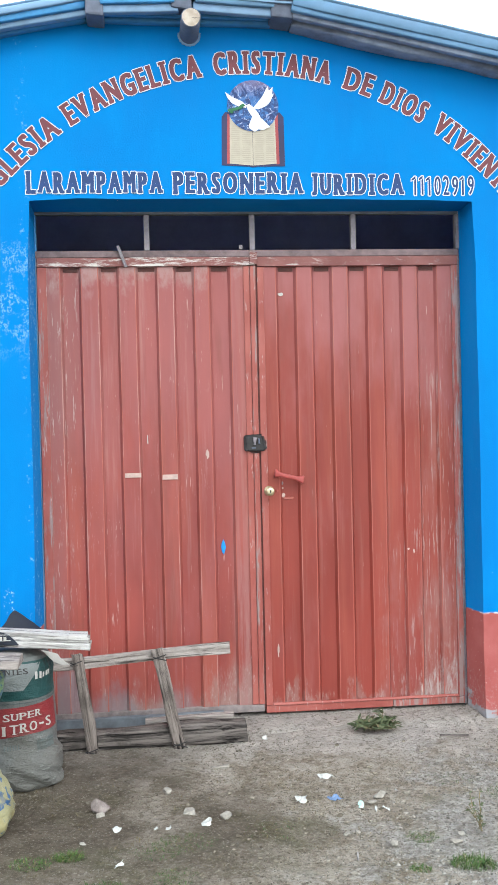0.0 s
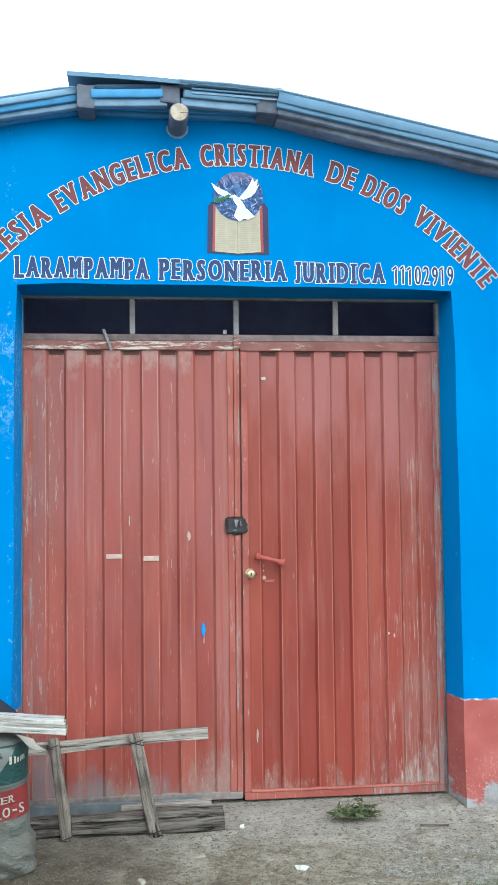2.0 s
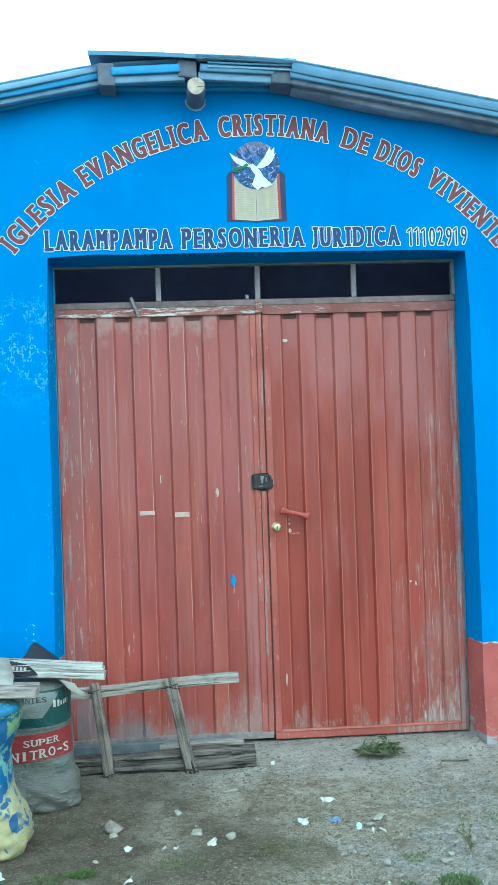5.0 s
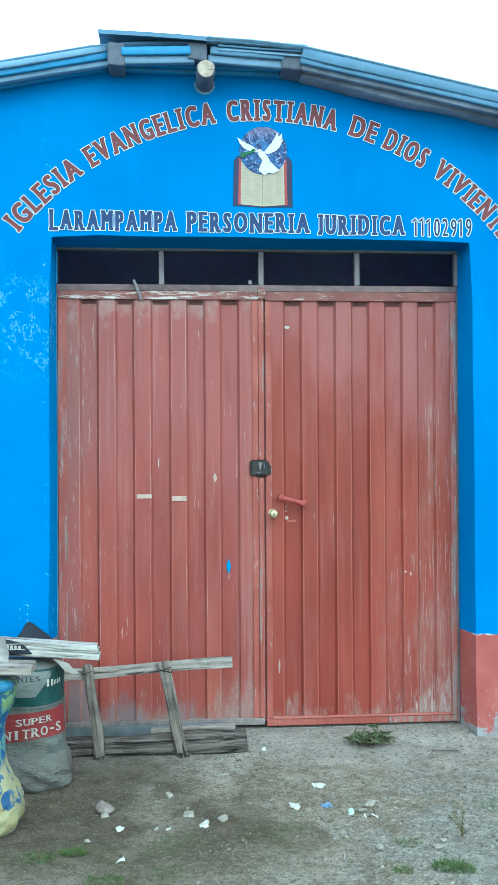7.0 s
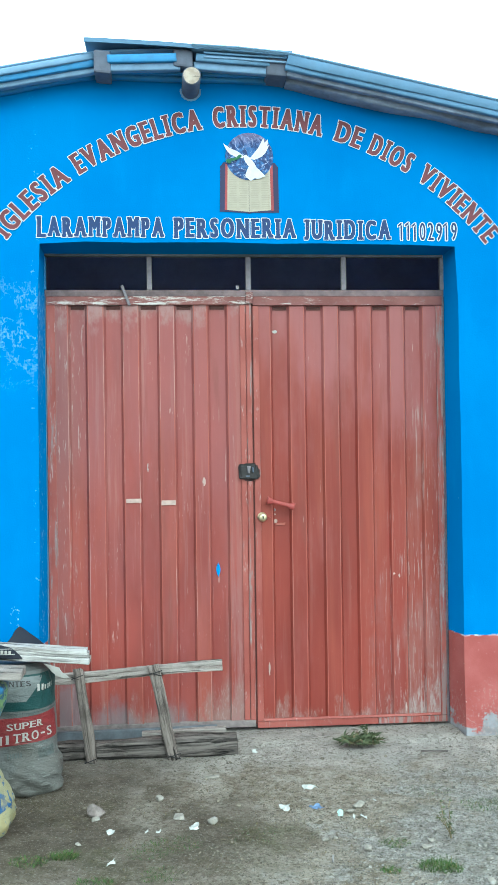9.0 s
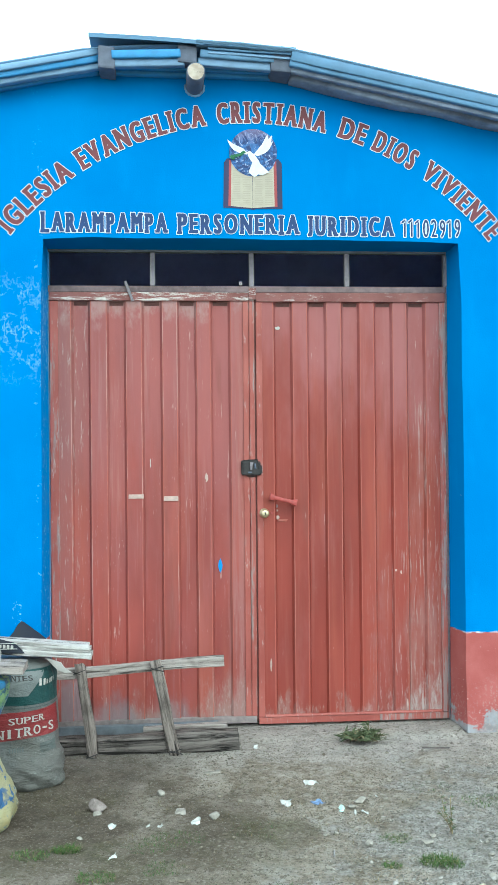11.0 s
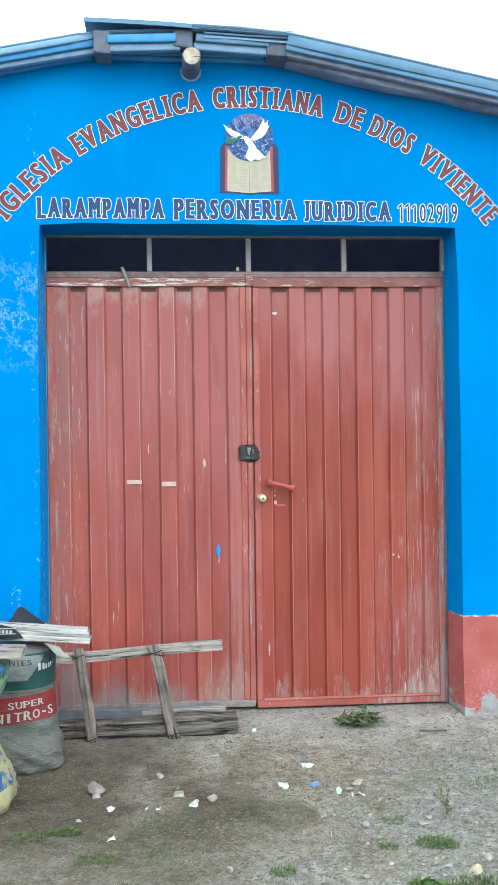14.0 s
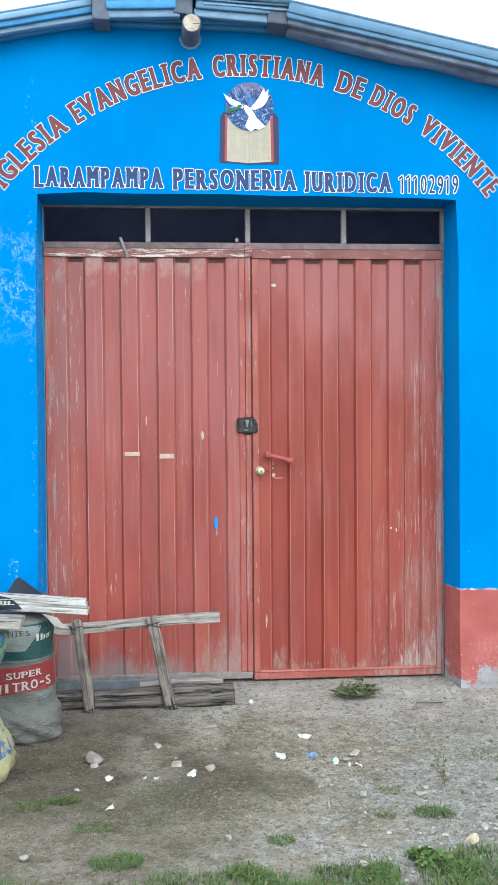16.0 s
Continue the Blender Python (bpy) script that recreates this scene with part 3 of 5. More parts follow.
def rock(sx, sy, sz, seed, corners=18):
    """An angular stone: the hull of random corners, its edges worn, resting on z = 0."""
    rng = random.Random(seed)
    bm = bmesh.new()
    for _ in range(corners):
        a, u = rng.random() * math.tau, rng.uniform(-1, 1)
        r = math.sqrt(1 - u * u) * rng.uniform(0.75, 1.05)
        bm.verts.new((math.cos(a) * r * sx, math.sin(a) * r * sy, u * sz * rng.uniform(0.7, 1.05)))
    r = bmesh.ops.convex_hull(bm, input=list(bm.verts))
    bmesh.ops.delete(bm, geom=[v for v in bm.verts if not v.link_faces], context="VERTS")
    bmesh.ops.bevel(bm, geom=list(bm.edges), offset=0.08 * sz, segments=1, affect="EDGES")
    turn = Matrix.Rotation(rng.random() * 6.28, 3, "Z")
    for v in bm.verts:
        v.co = turn @ v.co
    lo = min(v.co.z for v in bm.verts)
    for v in bm.verts:
        v.co.z -= lo + 0.25 * sz
    bmesh.ops.recalc_face_normals(bm, faces=bm.faces)
    return bm


# ---- ground ----
def ground_z(x, y):
    z = -0.05 * min(1, max(0, -(y - 0.02) / 0.7))
    near = 1 / (1 + (max(0, abs(x) - 2.5) + max(0, -y - 4)) * 0.1)
    z += near * (0.012 * noise.noise(Vector((x * 1.7, y * 1.7, 0))) + 0.006 * noise.noise(Vector((x * 6, y * 6, 4))))
    if y < -0.5:
        z += near * 0.004 * noise.noise(Vector((x * 19, y * 19, 8)))
    return z


def build_ground():
    xs = [-900, -300, -90, -30, -12, -6, -3.6, -2.6] + [-2 + i * 0.04 for i in range(101)] + [2.6, 3.6, 6, 12, 30, 90, 300, 900]
    ys = [-900, -300, -90, -30, -14, -9, -7, -5.5, -4.5, -3.8, -3.2] + [-2.8 + i * 0.04 for i in range(78)] + [1, 4, 12, 40, 120, 400, 900]
    bm = bmesh.new()
    g = [[bm.verts.new((x, y, ground_z(x, y) if y < 0.5 else -0.06)) for x in xs] for y in ys]
    for j in range(len(ys) - 1):
        for i in range(len(xs) - 1):
            bm.faces.new((g[j][i], g[j][i + 1], g[j + 1][i + 1], g[j + 1][i]))
    solid("ground", bm, DIRT, "trodden brown earth with gravel, moss and grey mortar spill", "ground", "structure", True)


build_ground()

# ---- the chapel: walls, reveal, roof ----


def roof_top(x):
    """Height of the roof sheet's upper side."""
    if x < -0.832:
        return 3.6 + 0.192 * (x + 0.832)
    if x > 0.209:
        return 3.587 - 0.205 * (x - 0.209)
    t = (x + 0.832) / 1.041
    return 3.6 * (1 - t) + 3.587 * t + 0.028 * math.sin(math.pi * t)


def wall_top(x):
    return roof_top(x) - 0.085


def build_front_wall():
    bm = bmesh.new()
    rng = random.Random(4)
    steps = 9

    def jitter(p, q):
        return [tuple(p[k] + (q[k] - p[k]) * i / steps + (rng.uniform(-0.0035, 0.0035) if 0 < i < steps else 0) for k in (0, 1)) for i in range(steps)]

    opening = jitter((-1.13, -0.3), (-1.112, 2.661)) + jitter((-1.112, 2.661), (1.123, 2.654)) + jitter((1.123, 2.654), (1.141, -0.3)) + [(1.141, -0.3)]
    inner = []
    n = len(opening)
    for x, z in opening:
        inner.append((-1.102 + (x + 1.12) * 0.3 if x < -1.05 else (1.104 + (x - 1.13) * 0.3 if x > 1.05 else x), min(z, 2.634 if z > 2.6 else z)))
    top = [(x, wall_top(x)) for x in [2.75 - i * 0.25 for i in range(23)]]
    outline = opening + [(2.75, -0.3)] + top + [(-2.75, -0.3)]
    front = [bm.verts.new((x, 0, z)) for x, z in outline]
    mid = [bm.verts.new((x, 0.2, z)) for x, z in inner]
    back = [bm.verts.new((x * 1.16, 0.4, z + 0.12 if z > 2.6 else z)) for x, z in inner]
    rest = [bm.verts.new((x, 0.4, z)) for x, z in outline[n:]]
    bm.faces.new(front)
    bm.faces.new(list(reversed(back + rest)))
    for i in range(n - 1):
        bm.faces.new((front[i + 1], front[i], mid[i], mid[i + 1]))
        bm.faces.new((mid[i + 1], mid[i], back[i], back[i + 1]))
    outer_f = front[n - 1:] + [front[0]]
    outer_b = [back[n - 1]] + rest + [back[0]]
    for i in range(len(outer_f) - 1):
        bm.faces.new((outer_f[i + 1], outer_f[i], outer_b[i], outer_b[i + 1]))
    bm.edges.ensure_lookup_table()
    fs = set(front[:n])
    ar = [e for e in bm.edges if e.verts[0] in fs and e.verts[1] in fs and min(v.co.z for v in e.verts) > -0.31 and abs(front.index(e.verts[0]) - front.index(e.verts[1])) == 1]
    bmesh.ops.bevel(bm, geom=ar, offset=0.011, segments=3, affect="EDGES", profile=0.5)
    bmesh.ops.recalc_face_normals(bm, faces=bm.faces)
    bmesh.ops.triangulate(bm, faces=[f for f in bm.faces if len(f.verts) > 4])
    solid("wall_south", bm, BLUE, "bright blue painted plaster gable wall with red dado", "wall", "structure")


build_front_wall()
solid("wall_west", box(-2.75, -2.4, 0.402, 7.2, -0.3, 3.02), BLUE, "blue painted plaster side wall", "wall", "structure")
solid("wall_east", box(2.4, 2.75, 0.402, 7.2, -0.3, 2.93), BLUE, "blue painted plaster side wall", "wall", "structure")
# added wall close behind the door, catching transom light so the openings show navy
bm = bmesh.new()
gable = [(-2.398, -0.3), (2.398, -0.3)] + [(x, roof_top(x) - 0.012) for x in [2.398 - i * 0.2398 for i in range(21)]]
f = bm.faces.new([bm.verts.new((x, 1.7, z)) for x, z in gable])
r = bmesh.ops.extrude_face_region(bm, geom=[f])
for v in r["geom"]:
    if isinstance(v, bmesh.types.BMVert):
        v.co.y = 1.95
bmesh.ops.recalc_face_normals(bm, faces=bm.faces)
solid("wall_north_added", bm, INSIDE, "bright blue wall added inside to catch the transom light", "wall", "structure")
solid("floor", box(-2.398, 2.398, 0.402, 6.898, -0.25, 0.0), INSIDE, "packed floor inside the chapel in bright interior blue", "floor", "structure")


def build_roof():
    roof = thing("roof", "shallow gabled sheet roof with blue painted verge timbers", "roof", None, "structure")
    for side, (xa, xb) in (("west", (-3.05, -0.3)), ("east", (-0.3, 3.05))):
        bm = bmesh.new()
        ys = [(-0.14 if side == "west" else -0.215) + i * 0.0385 for i in range(199)]
        xs = [xa + (xb - xa) * i / 14 for i in range(15)]
        up, dn = [], []
        for x in xs:
            base = roof_top(x)
            up.append([bm.verts.new((x, y, base + 0.009 * math.cos(i * math.pi / 1.5))) for i, y in enumerate(ys)])
            dn.append([bm.verts.new((x, y, base - 0.006 + 0.009 * math.cos(i * math.pi / 1.5))) for i, y in enumerate(ys)])
        for i in range(14):
            for j in range(198):
                bm.faces.new((up[i][j], up[i + 1][j], up[i + 1][j + 1], up[i][j + 1]))
                bm.faces.new((dn[i][j + 1], dn[i + 1][j + 1], dn[i + 1][j], dn[i][j]))
            bm.faces.new((dn[i][0], dn[i + 1][0], up[i + 1][0], up[i][0]))
        part("roof_sheet", bm, SHEET, roof, "corrugated grey-blue roof sheet", True)
    # verge strips under the sheet's edge
    strips = (
        ("verge_flashing", -3.0, -0.8, -0.135, 0.02, 0.018, 0.03, SHEET, 21),
        ("verge_board", -3.0, -0.79, -0.115, 0.03, 0.046, 0.034, BLUEWOOD, 1),
        ("verge_pole", -3.0, -0.72, -0.09, 0.04, 0.07, 0.026, GREYBLUE, 2),
        ("verge_board", -0.73, -0.38, -0.165, 0.03, 0.05, 0.04, BLUEWOOD, 3),
        ("verge_pole", -0.73, -0.36, -0.14, 0.04, 0.088, 0.036, GREYBLUE, 4),
        ("verge_board", -0.28, 0.1, -0.16, 0.03, 0.045, 0.034, SHEET_BLUE, 5),
        ("verge_pole", -0.29, 0.1, -0.14, 0.036, 0.082, 0.036, GREYBLUE, 6),
        ("verge_flashing", 0.19, 3.0, -0.2, 0.02, 0.028, 0.05, SHEET_BLUE, 22),
        ("verge_board", 0.18, 3.0, -0.184, 0.03, 0.06, 0.03, SHEET_EAST, 7),
        ("verge_pole", 0.18, 3.0, -0.15, 0.036, 0.08, 0.03, MUD, 8),
    )
    for name, x0, x1, y, w, drop, h, mat, seed in strips:
        a, b = (x0, y, roof_top(x0) - drop), (x1, y, roof_top(x1) - drop)
        ob = part(name, beam((Vector(b) - Vector(a)).length, w, h, seed, 0.004, 24), mat, roof, "", True)
        ob.matrix_basis = between(a, b, (0, 0, 1))
    # mud packing between wall head and sheet
    for x0, x1, seed, mat in ((-2.9, -0.8, 11, BLUEWOOD), (-0.8, 0.2, 12, BLUEWOOD), (0.2, 2.9, 13, MUD)):
        y, drop, wide, tall = (-0.045, 0.083, 0.11, 0.05) if mat is MUD else (-0.02, 0.074, 0.05, 0.034)
        a, b = (x0, y, roof_top(x0) - drop), (x1, y, roof_top(x1) - drop)
        ob = part("mud_packing", beam((Vector(b) - Vector(a)).length, wide, tall, seed, 0.014 if mat is MUD else 0.006, 40, 0.012), mat, roof, "rough mud packing along the wall head", True)
        ob.matrix_basis = between(a, b, (0, 0, 1))
    # blue board behind the strips, closing the gaps between them
    for x0, x1, seed in ((-3.0, -0.8, 14), (-0.8, 0.2, 15), (0.2, 3.0, 16)):
        a, b = (x0, -0.075, roof_top(x0) - 0.045), (x1, -0.075, roof_top(x1) - 0.045)
        ob = part("fascia_board", beam((Vector(b) - Vector(a)).length, 0.02, 0.07, seed, 0.003, 30, 0.004), BLUEWOOD, roof, "blue painted fascia board", True)
        ob.matrix_basis = between(a, b, (0, 0, 1))
    # timber blocks that clamp the verge
    for x0, x1, z0, z1, seed in ((-0.8, -0.714, 3.492, 3.61, 1), (-0.396, -0.296, 3.53, 3.62, 2), (0.083, 0.194, 3.495, 3.6, 3)):
        bm = box(x0, x1, -0.172, 0.0, z0, z1, 0.012)
        for v in bm.verts:
            v.co += Vector((0, 0, -(v.co.x - x0) * 0.1 + 0.004 * noise.noise(v.co * 30)))
        part("clamp_block", bm, STRAP, roof, "slate-grey timber block")
    # ridge sheet, its western end lifted clear
    bm = bmesh.new()
    line = [(-0.845, 3.656), (-0.6, 3.648), (-0.42, 3.641), (-0.3, 3.633), (-0.27, 3.628), (-0.25, 3.633), (-0.05, 3.622), (0.214, 3.605)]
    rows = []
    for i, (x, z) in enumerate(line):
        rows.append([bm.verts.new((x, y, z + dz + 0.003 * noise.noise(Vector((x * 9, y * 9, 2))))) for y, dz in ((-0.2, -0.022), (-0.2, 0), (0.5, 0.02), (0.5, 0.008), (-0.192, -0.008), (-0.192, -0.022))])
    for i in range(len(rows) - 1):
        for j in range(6):
            bm.faces.new((rows[i][j], rows[i + 1][j], rows[i + 1][(j + 1) % 6], rows[i][(j + 1) % 6]))
    bm.faces.new(rows[0])
    bm.faces.new(list(reversed(rows[-1])))
    bmesh.ops.recalc_face_normals(bm, faces=bm.faces)
    part("ridge_sheet", bm, SHEET_BLUE, roof, "pale blue ridge sheet with a lifted end")
    # frayed layers of sheet seen below the eastern half of the ridge
    for k in range(3):
        a, b = (-0.24, -0.17 + 0.008 * k, 3.613 - 0.017 * k), (0.205, -0.17 + 0.008 * k, 3.59 - 0.016 * k)
        ob = part("sheet_layer", beam((Vector(b) - Vector(a)).length, 0.05, 0.009, 30 + k, 0.005, 16, 0.002), (SHEET, SHEET_BLUE, GREYBLUE)[k], roof)
        ob.matrix_basis = between(a, b, (0, 0, 1))
    # round ridge pole that juts out of the gable
    bm = bmesh.new()
    segs, rr = 28, 0.047
    ends = []
    for y in (-0.222, -0.216, -0.12, 0.05):
        ends.append([bm.verts.new((-0.304 + (rr - (0.005 if y == -0.222 else 0)) * math.cos(a * math.tau / segs) * (1 + 0.03 * math.sin(3 * a * math.tau / segs)), y, 3.463 + (rr - (0.005 if y == -0.222 else 0)) * math.sin(a * math.tau / segs))) for a in range(segs)])
    for i in range(3):
        for j in range(segs):
            bm.faces.new((ends[i][j], ends[i][(j + 1) % segs], ends[i + 1][(j + 1) % segs], ends[i + 1][j]))
    cap = bm.faces.new(list(reversed(ends[0])))
    bmesh.ops.recalc_face_normals(bm, faces=bm.faces)
    cap.material_index = 1
    me = mesh_from("ridge_pole", bm, [STRAP, ENDGRAIN])
    for p in me.polygons:
        p.use_smooth = len(p.vertices) == 4
    ob = new("ridge_pole", me)
    ob.parent = roof
    ob["label"] = "round wooden ridge pole with pale sawn end"
    part("split", box(-0.299, -0.262, -0.2235, -0.221, 3.4585, 3.4605), BLACK, ob)
    # ragged plaster collar round the pole
    bm = bmesh.new()
    outer, inn, out2 = [], [], []
    for i in range(30):
        a = math.pi * (0.95 + 1.1 * i / 29)
        r2 = 0.0535 + 0.005 * noise.noise(Vector((i * 0.7, 1, 2)))
        inn.append(bm.verts.new((-0.304 + 0.0475 * math.cos(a), -0.007, 3.463 + 0.0475 * math.sin(a))))
        outer.append(bm.verts.new((-0.304 + r2 * math.cos(a), -0.005, 3.463 + r2 * math.sin(a))))
        out2.append(bm.verts.new((-0.304 + (r2 + 0.004) * math.cos(a), 0.001, 3.463 + (r2 + 0.004) * math.sin(a))))
    for i in range(29):
        bm.faces.new((inn[i], inn[i + 1], outer[i + 1], outer[i]))
        bm.faces.new((outer[i], outer[i + 1], out2[i + 1], out2[i]))
    bmesh.ops.recalc_face_normals(bm, faces=bm.faces)
    part("plaster_collar", bm, GREYBLUE, roof, "ragged plaster collar round the pole")


build_roof()

# ---- threshold ----
bm = bmesh.new()
tx = [-1.12 + i * 0.07 for i in range(33)]
cols = []
for x in tx:
    k = 0.008 * noise.noise(Vector((x * 5, 0, 0)))
    cols.append([bm.verts.new(p) for p in ((x, -0.07 + 2 * k, -0.04), (x, -0.045 + 2 * k, 0.004 + k), (x, 0.03, 0.012 + k), (x, 0.19, 0.017), (x, 0.39, 0.017))])
for i in range(len(cols) - 1):
    for j in range(4):
        bm.faces.new((cols[i][j], cols[i + 1][j], cols[i + 1][j + 1], cols[i][j + 1]))
solid("threshold", bm, DIRT, "worn grey cement threshold below the double door", "threshold", "structure", True)


# ---- the double door ----
DY = 0.2


def sheet(x0, x1, edges, z0, z1, start_raised, depth=0.022):
    """Trapezoidal sheet: bands change between proud and recessed at the given edges, the folds rubbed pale."""
    bm = bmesh.new()
    pts = [(x0, DY, 0)]
    up = start_raised
    sl, ar = 0.006, 0.0045
    for e in edges:
        if up:
            pts += [(e - sl - ar, DY, 1), (e - sl, DY + 0.0012, 0), (e + sl, DY + depth, 0)]
        else:
            pts += [(e - sl, DY + depth, 0), (e + sl, DY + 0.0012, 1), (e + sl + ar, DY, 0)]
        up = not up
    pts.append((x1, pts[-1][1], 0))
    zs = [z0 + (z1 - z0) * i / 16 for i in range(17)]
    grid = []
    for k, (x, y, _) in enumerate(pts):
        row = []
        for z in zs:
            w = 0.0016 * noise.noise(Vector((x * 3, 1.3, z * 2.2)))
            row.append(bm.verts.new((x + 0.0016 * noise.noise(Vector((x * 9, 7, z * 3))), y + w, z)))
        grid.append(row)
    for i in range(len(pts) - 1):
        for j in range(16):
            f = bm.faces.new((grid[i][j], grid[i + 1][j], grid[i + 1][j + 1], grid[i][j + 1]))
            f.material_index = pts[i][2]
    r = bmesh.ops.extrude_face_region(bm, geom=list(bm.faces))
    for v in r["geom"]:
        if isinstance(v, bmesh.types.BMVert):
            v.co.y += 0.002
    bmesh.ops.recalc_face_normals(bm, faces=bm.faces)
    return bm


def uneven(bm, amp=0.002, f=9):
    for v in bm.verts:
        v.co += Vector((amp * noise.noise(v.co * f), amp * 0.6 * noise.noise(v.co * f + Vector((5, 5, 5))), amp * 0.5 * noise.noise(v.co * f + Vector((9, 1, 3)))))
    return bm


def build_doors():
    left = thing("door_1", "closed red corrugated steel door leaf, scratched and faded, rosier above", "door", None, "structure")
    right = thing("door_2", "closed red corrugated steel door leaf with bolt and knob", "door", None, "structure")
    part("sheet", sheet(-1.075, 0.0, [-0.972, -0.881, -0.78, -0.689, -0.591, -0.492, -0.397, -0.304, -0.215, -0.118], 0.06, 2.39, True, 0.02), [RED_L, ARRIS_WORN], left, "red corrugated sheet, fading and sky sheen painted above")
    part("sheet", sheet(0.03, 1.08, [0.132, 0.226, 0.32, 0.415, 0.51, 0.602, 0.694, 0.787, 0.879, 0.973], 0.05, 2.39, True, 0.02), [RED_R, ARRIS], right, "red corrugated sheet")
    part("top_rail", box(-1.093, 0.018, DY - 0.012, DY + 0.04, 2.356, 2.402, 0.003), RAIL_WORN, left, "top rail with flaking white paint")
    part("top_rail", box(0.028, 1.09, DY - 0.012, DY + 0.04, 2.352, 2.402, 0.003), RAIL, right)
    part("bottom_rail", box(-1.093, 0.018, DY - 0.006, DY + 0.04, 0.037, 0.074, 0.003), FRAME_DUSTY, left, "bottom rail grey with dust")
    part("bottom_rail", box(0.028, 0.7, DY - 0.012, DY + 0.04, 0.03, 0.066, 0.003), FRAME_RED, right)
    part("bottom_rail", box(0.702, 1.09, DY - 0.012, DY + 0.04, 0.03, 0.066, 0.003), FRAME_BARE, right, "rail end worn to grey metal")
    part("stile", box(-1.093, -1.046, DY - 0.009, DY + 0.04, 0.076, 2.354, 0.003), FRAME, left, "flaked steel stile")
    part("stile", box(-0.044, -0.0125, DY - 0.007, DY + 0.04, 0.076, 2.354, 0.003), FRAME_RED, left)
    part("stile", box(-0.0095, 0.019, DY - 0.01, DY + 0.04, 0.076, 2.354, 0.003), FRAME_SCUFF, left, "scuffed grey meeting stile")
    part("stile_groove", box(-0.0123, -0.0097, DY + 0.004, DY + 0.03, 0.08, 2.35), RECESS_DARK, left, "dark groove between the stiles")
    part("stile", box(1.056, 1.09, DY - 0.011, DY + 0.04, 0.068, 2.35, 0.003), FRAME_BARE, right, "stile worn to grey metal")
    part("stile", box(0.028, 0.062, DY - 0.005, DY + 0.04, 0.068, 2.35, 0.003), FRAME_RED, right)
    # dark plates for the top rail's shade at the head of the recessed bands
    for leaf, z, dep, bands in ((left, 2.353, 0.0185, ((-0.972, -0.881), (-0.78, -0.689), (-0.591, -0.492), (-0.397, -0.304), (-0.215, -0.118))), (right, 2.349, 0.0185, ((0.132, 0.226), (0.32, 0.415), (0.51, 0.602), (0.694, 0.787), (0.879, 0.973)))):
        for x0, x1 in bands:
            part("rail_shade_plate", box(x0 + 0.009, x1 - 0.009, DY + dep - 0.003, DY + dep + 0.001, z - 0.021, z - 0.001, 0.001), RECESS_DARK, leaf)
    # lips of flattened sheet above the lower rail
    for leaf, x0, x1, mat in ((right, 0.064, 1.054, FRAME_RED),):
        bm = bmesh.new()
        a = [(x0 + (x1 - x0) * i / 40) for i in range(41)]
        rows = [[bm.verts.new((x, DY - 0.016 + dy, 0.068 + dz + 0.001 * math.sin(x * 33))) for dy, dz in ((0, 0), (-0.002, 0.006), (0.012, 0.012))] for x in a]
        for i in range(40):
            for j in range(2):
                bm.faces.new((rows[i][j], rows[i + 1][j], rows[i + 1][j + 1], rows[i][j + 1]))
        part("folded_lip", bm, mat, leaf, "", True)
    # dark centre gap filled by a cover strip
    part("cover_strip", box(0.0195, 0.0275, DY + 0.003, DY + 0.03, 0.05, 2.39), flat("dark_red_gap_strip", (0.1, 0.034, 0.03), 0.3, 40), left)
    # lock plate with hasp and staple
    lock = part("lock_plate", uneven(box(-0.046, 0.048, DY - 0.02, DY - 0.0105, 1.398, 1.478, 0.012), 0.03, 34), BLACK, left, "black smudged lock plate with hasp")
    bm = bmesh.new()
    ring = [bm.verts.new((0.001 + (0.056 + 0.014 * noise.noise(Vector((i * 0.9, 3, 1)))) * math.cos(i * math.tau / 26), DY - 0.0104, 1.436 + (0.05 + 0.014 * noise.noise(Vector((i * 0.8, 7, 2)))) * math.sin(i * math.tau / 26))) for i in range(26)]
    f = bm.faces.new(ring)
    r = bmesh.ops.extrude_face_region(bm, geom=[f])
    for v in r["geom"]:
        if isinstance(v, bmesh.types.BMVert):
            v.co.y -= 0.0012
    bmesh.ops.recalc_face_normals(bm, faces=bm.faces)
    part("soot_smudge", bm, flat("soot_smudge", (0.07, 0.032, 0.03), 0.7, 60, 0.8), left, "sooty smudge round the lock")
    part("hasp", uneven(box(-0.012, 0.002, DY - 0.031, DY - 0.0225, 1.43, 1.468, 0.003), 0.01, 55), GREYBAR, lock)
    part("staple", uneven(box(0.016, 0.024, DY - 0.033, DY - 0.0225, 1.436, 1.462, 0.003), 0.01, 60), STRAP, lock)
    part("hasp_pin", box(-0.022, 0.0, DY - 0.027, DY - 0.0225, 1.41, 1.418, 0.002), STRAP, lock)
    # pull bar
    bm = beam(0.152, 0.022, 0.02, 3, 0.001, 20, 0.006)
    for v in bm.verts:
        k = abs(v.co.x - 0.076) / 0.076
        g = 0.85 + 2.2 * max(0.0, k - 0.55) ** 1.2
        v.co.z *= g
        v.co.y *= g
    pull = part("pull_bar", bm, BOLTRED, right, "dark red painted pull bar", True)
    pull.matrix_basis = between((0.094, DY - 0.04, 1.281), (0.24, DY - 0.04, 1.243), (0, -1, 0))
    for x, z in ((0.112, 1.275), (0.224, 1.247)):
        part("bar_foot", uneven(box(x - 0.01, x + 0.01, DY - 0.04, DY - 0.001, z - 0.016, z + 0.012, 0.005), 0.004, 40), BOLTRED, right)
    # brass knob: rosette and turned head
    bm = bmesh.new()
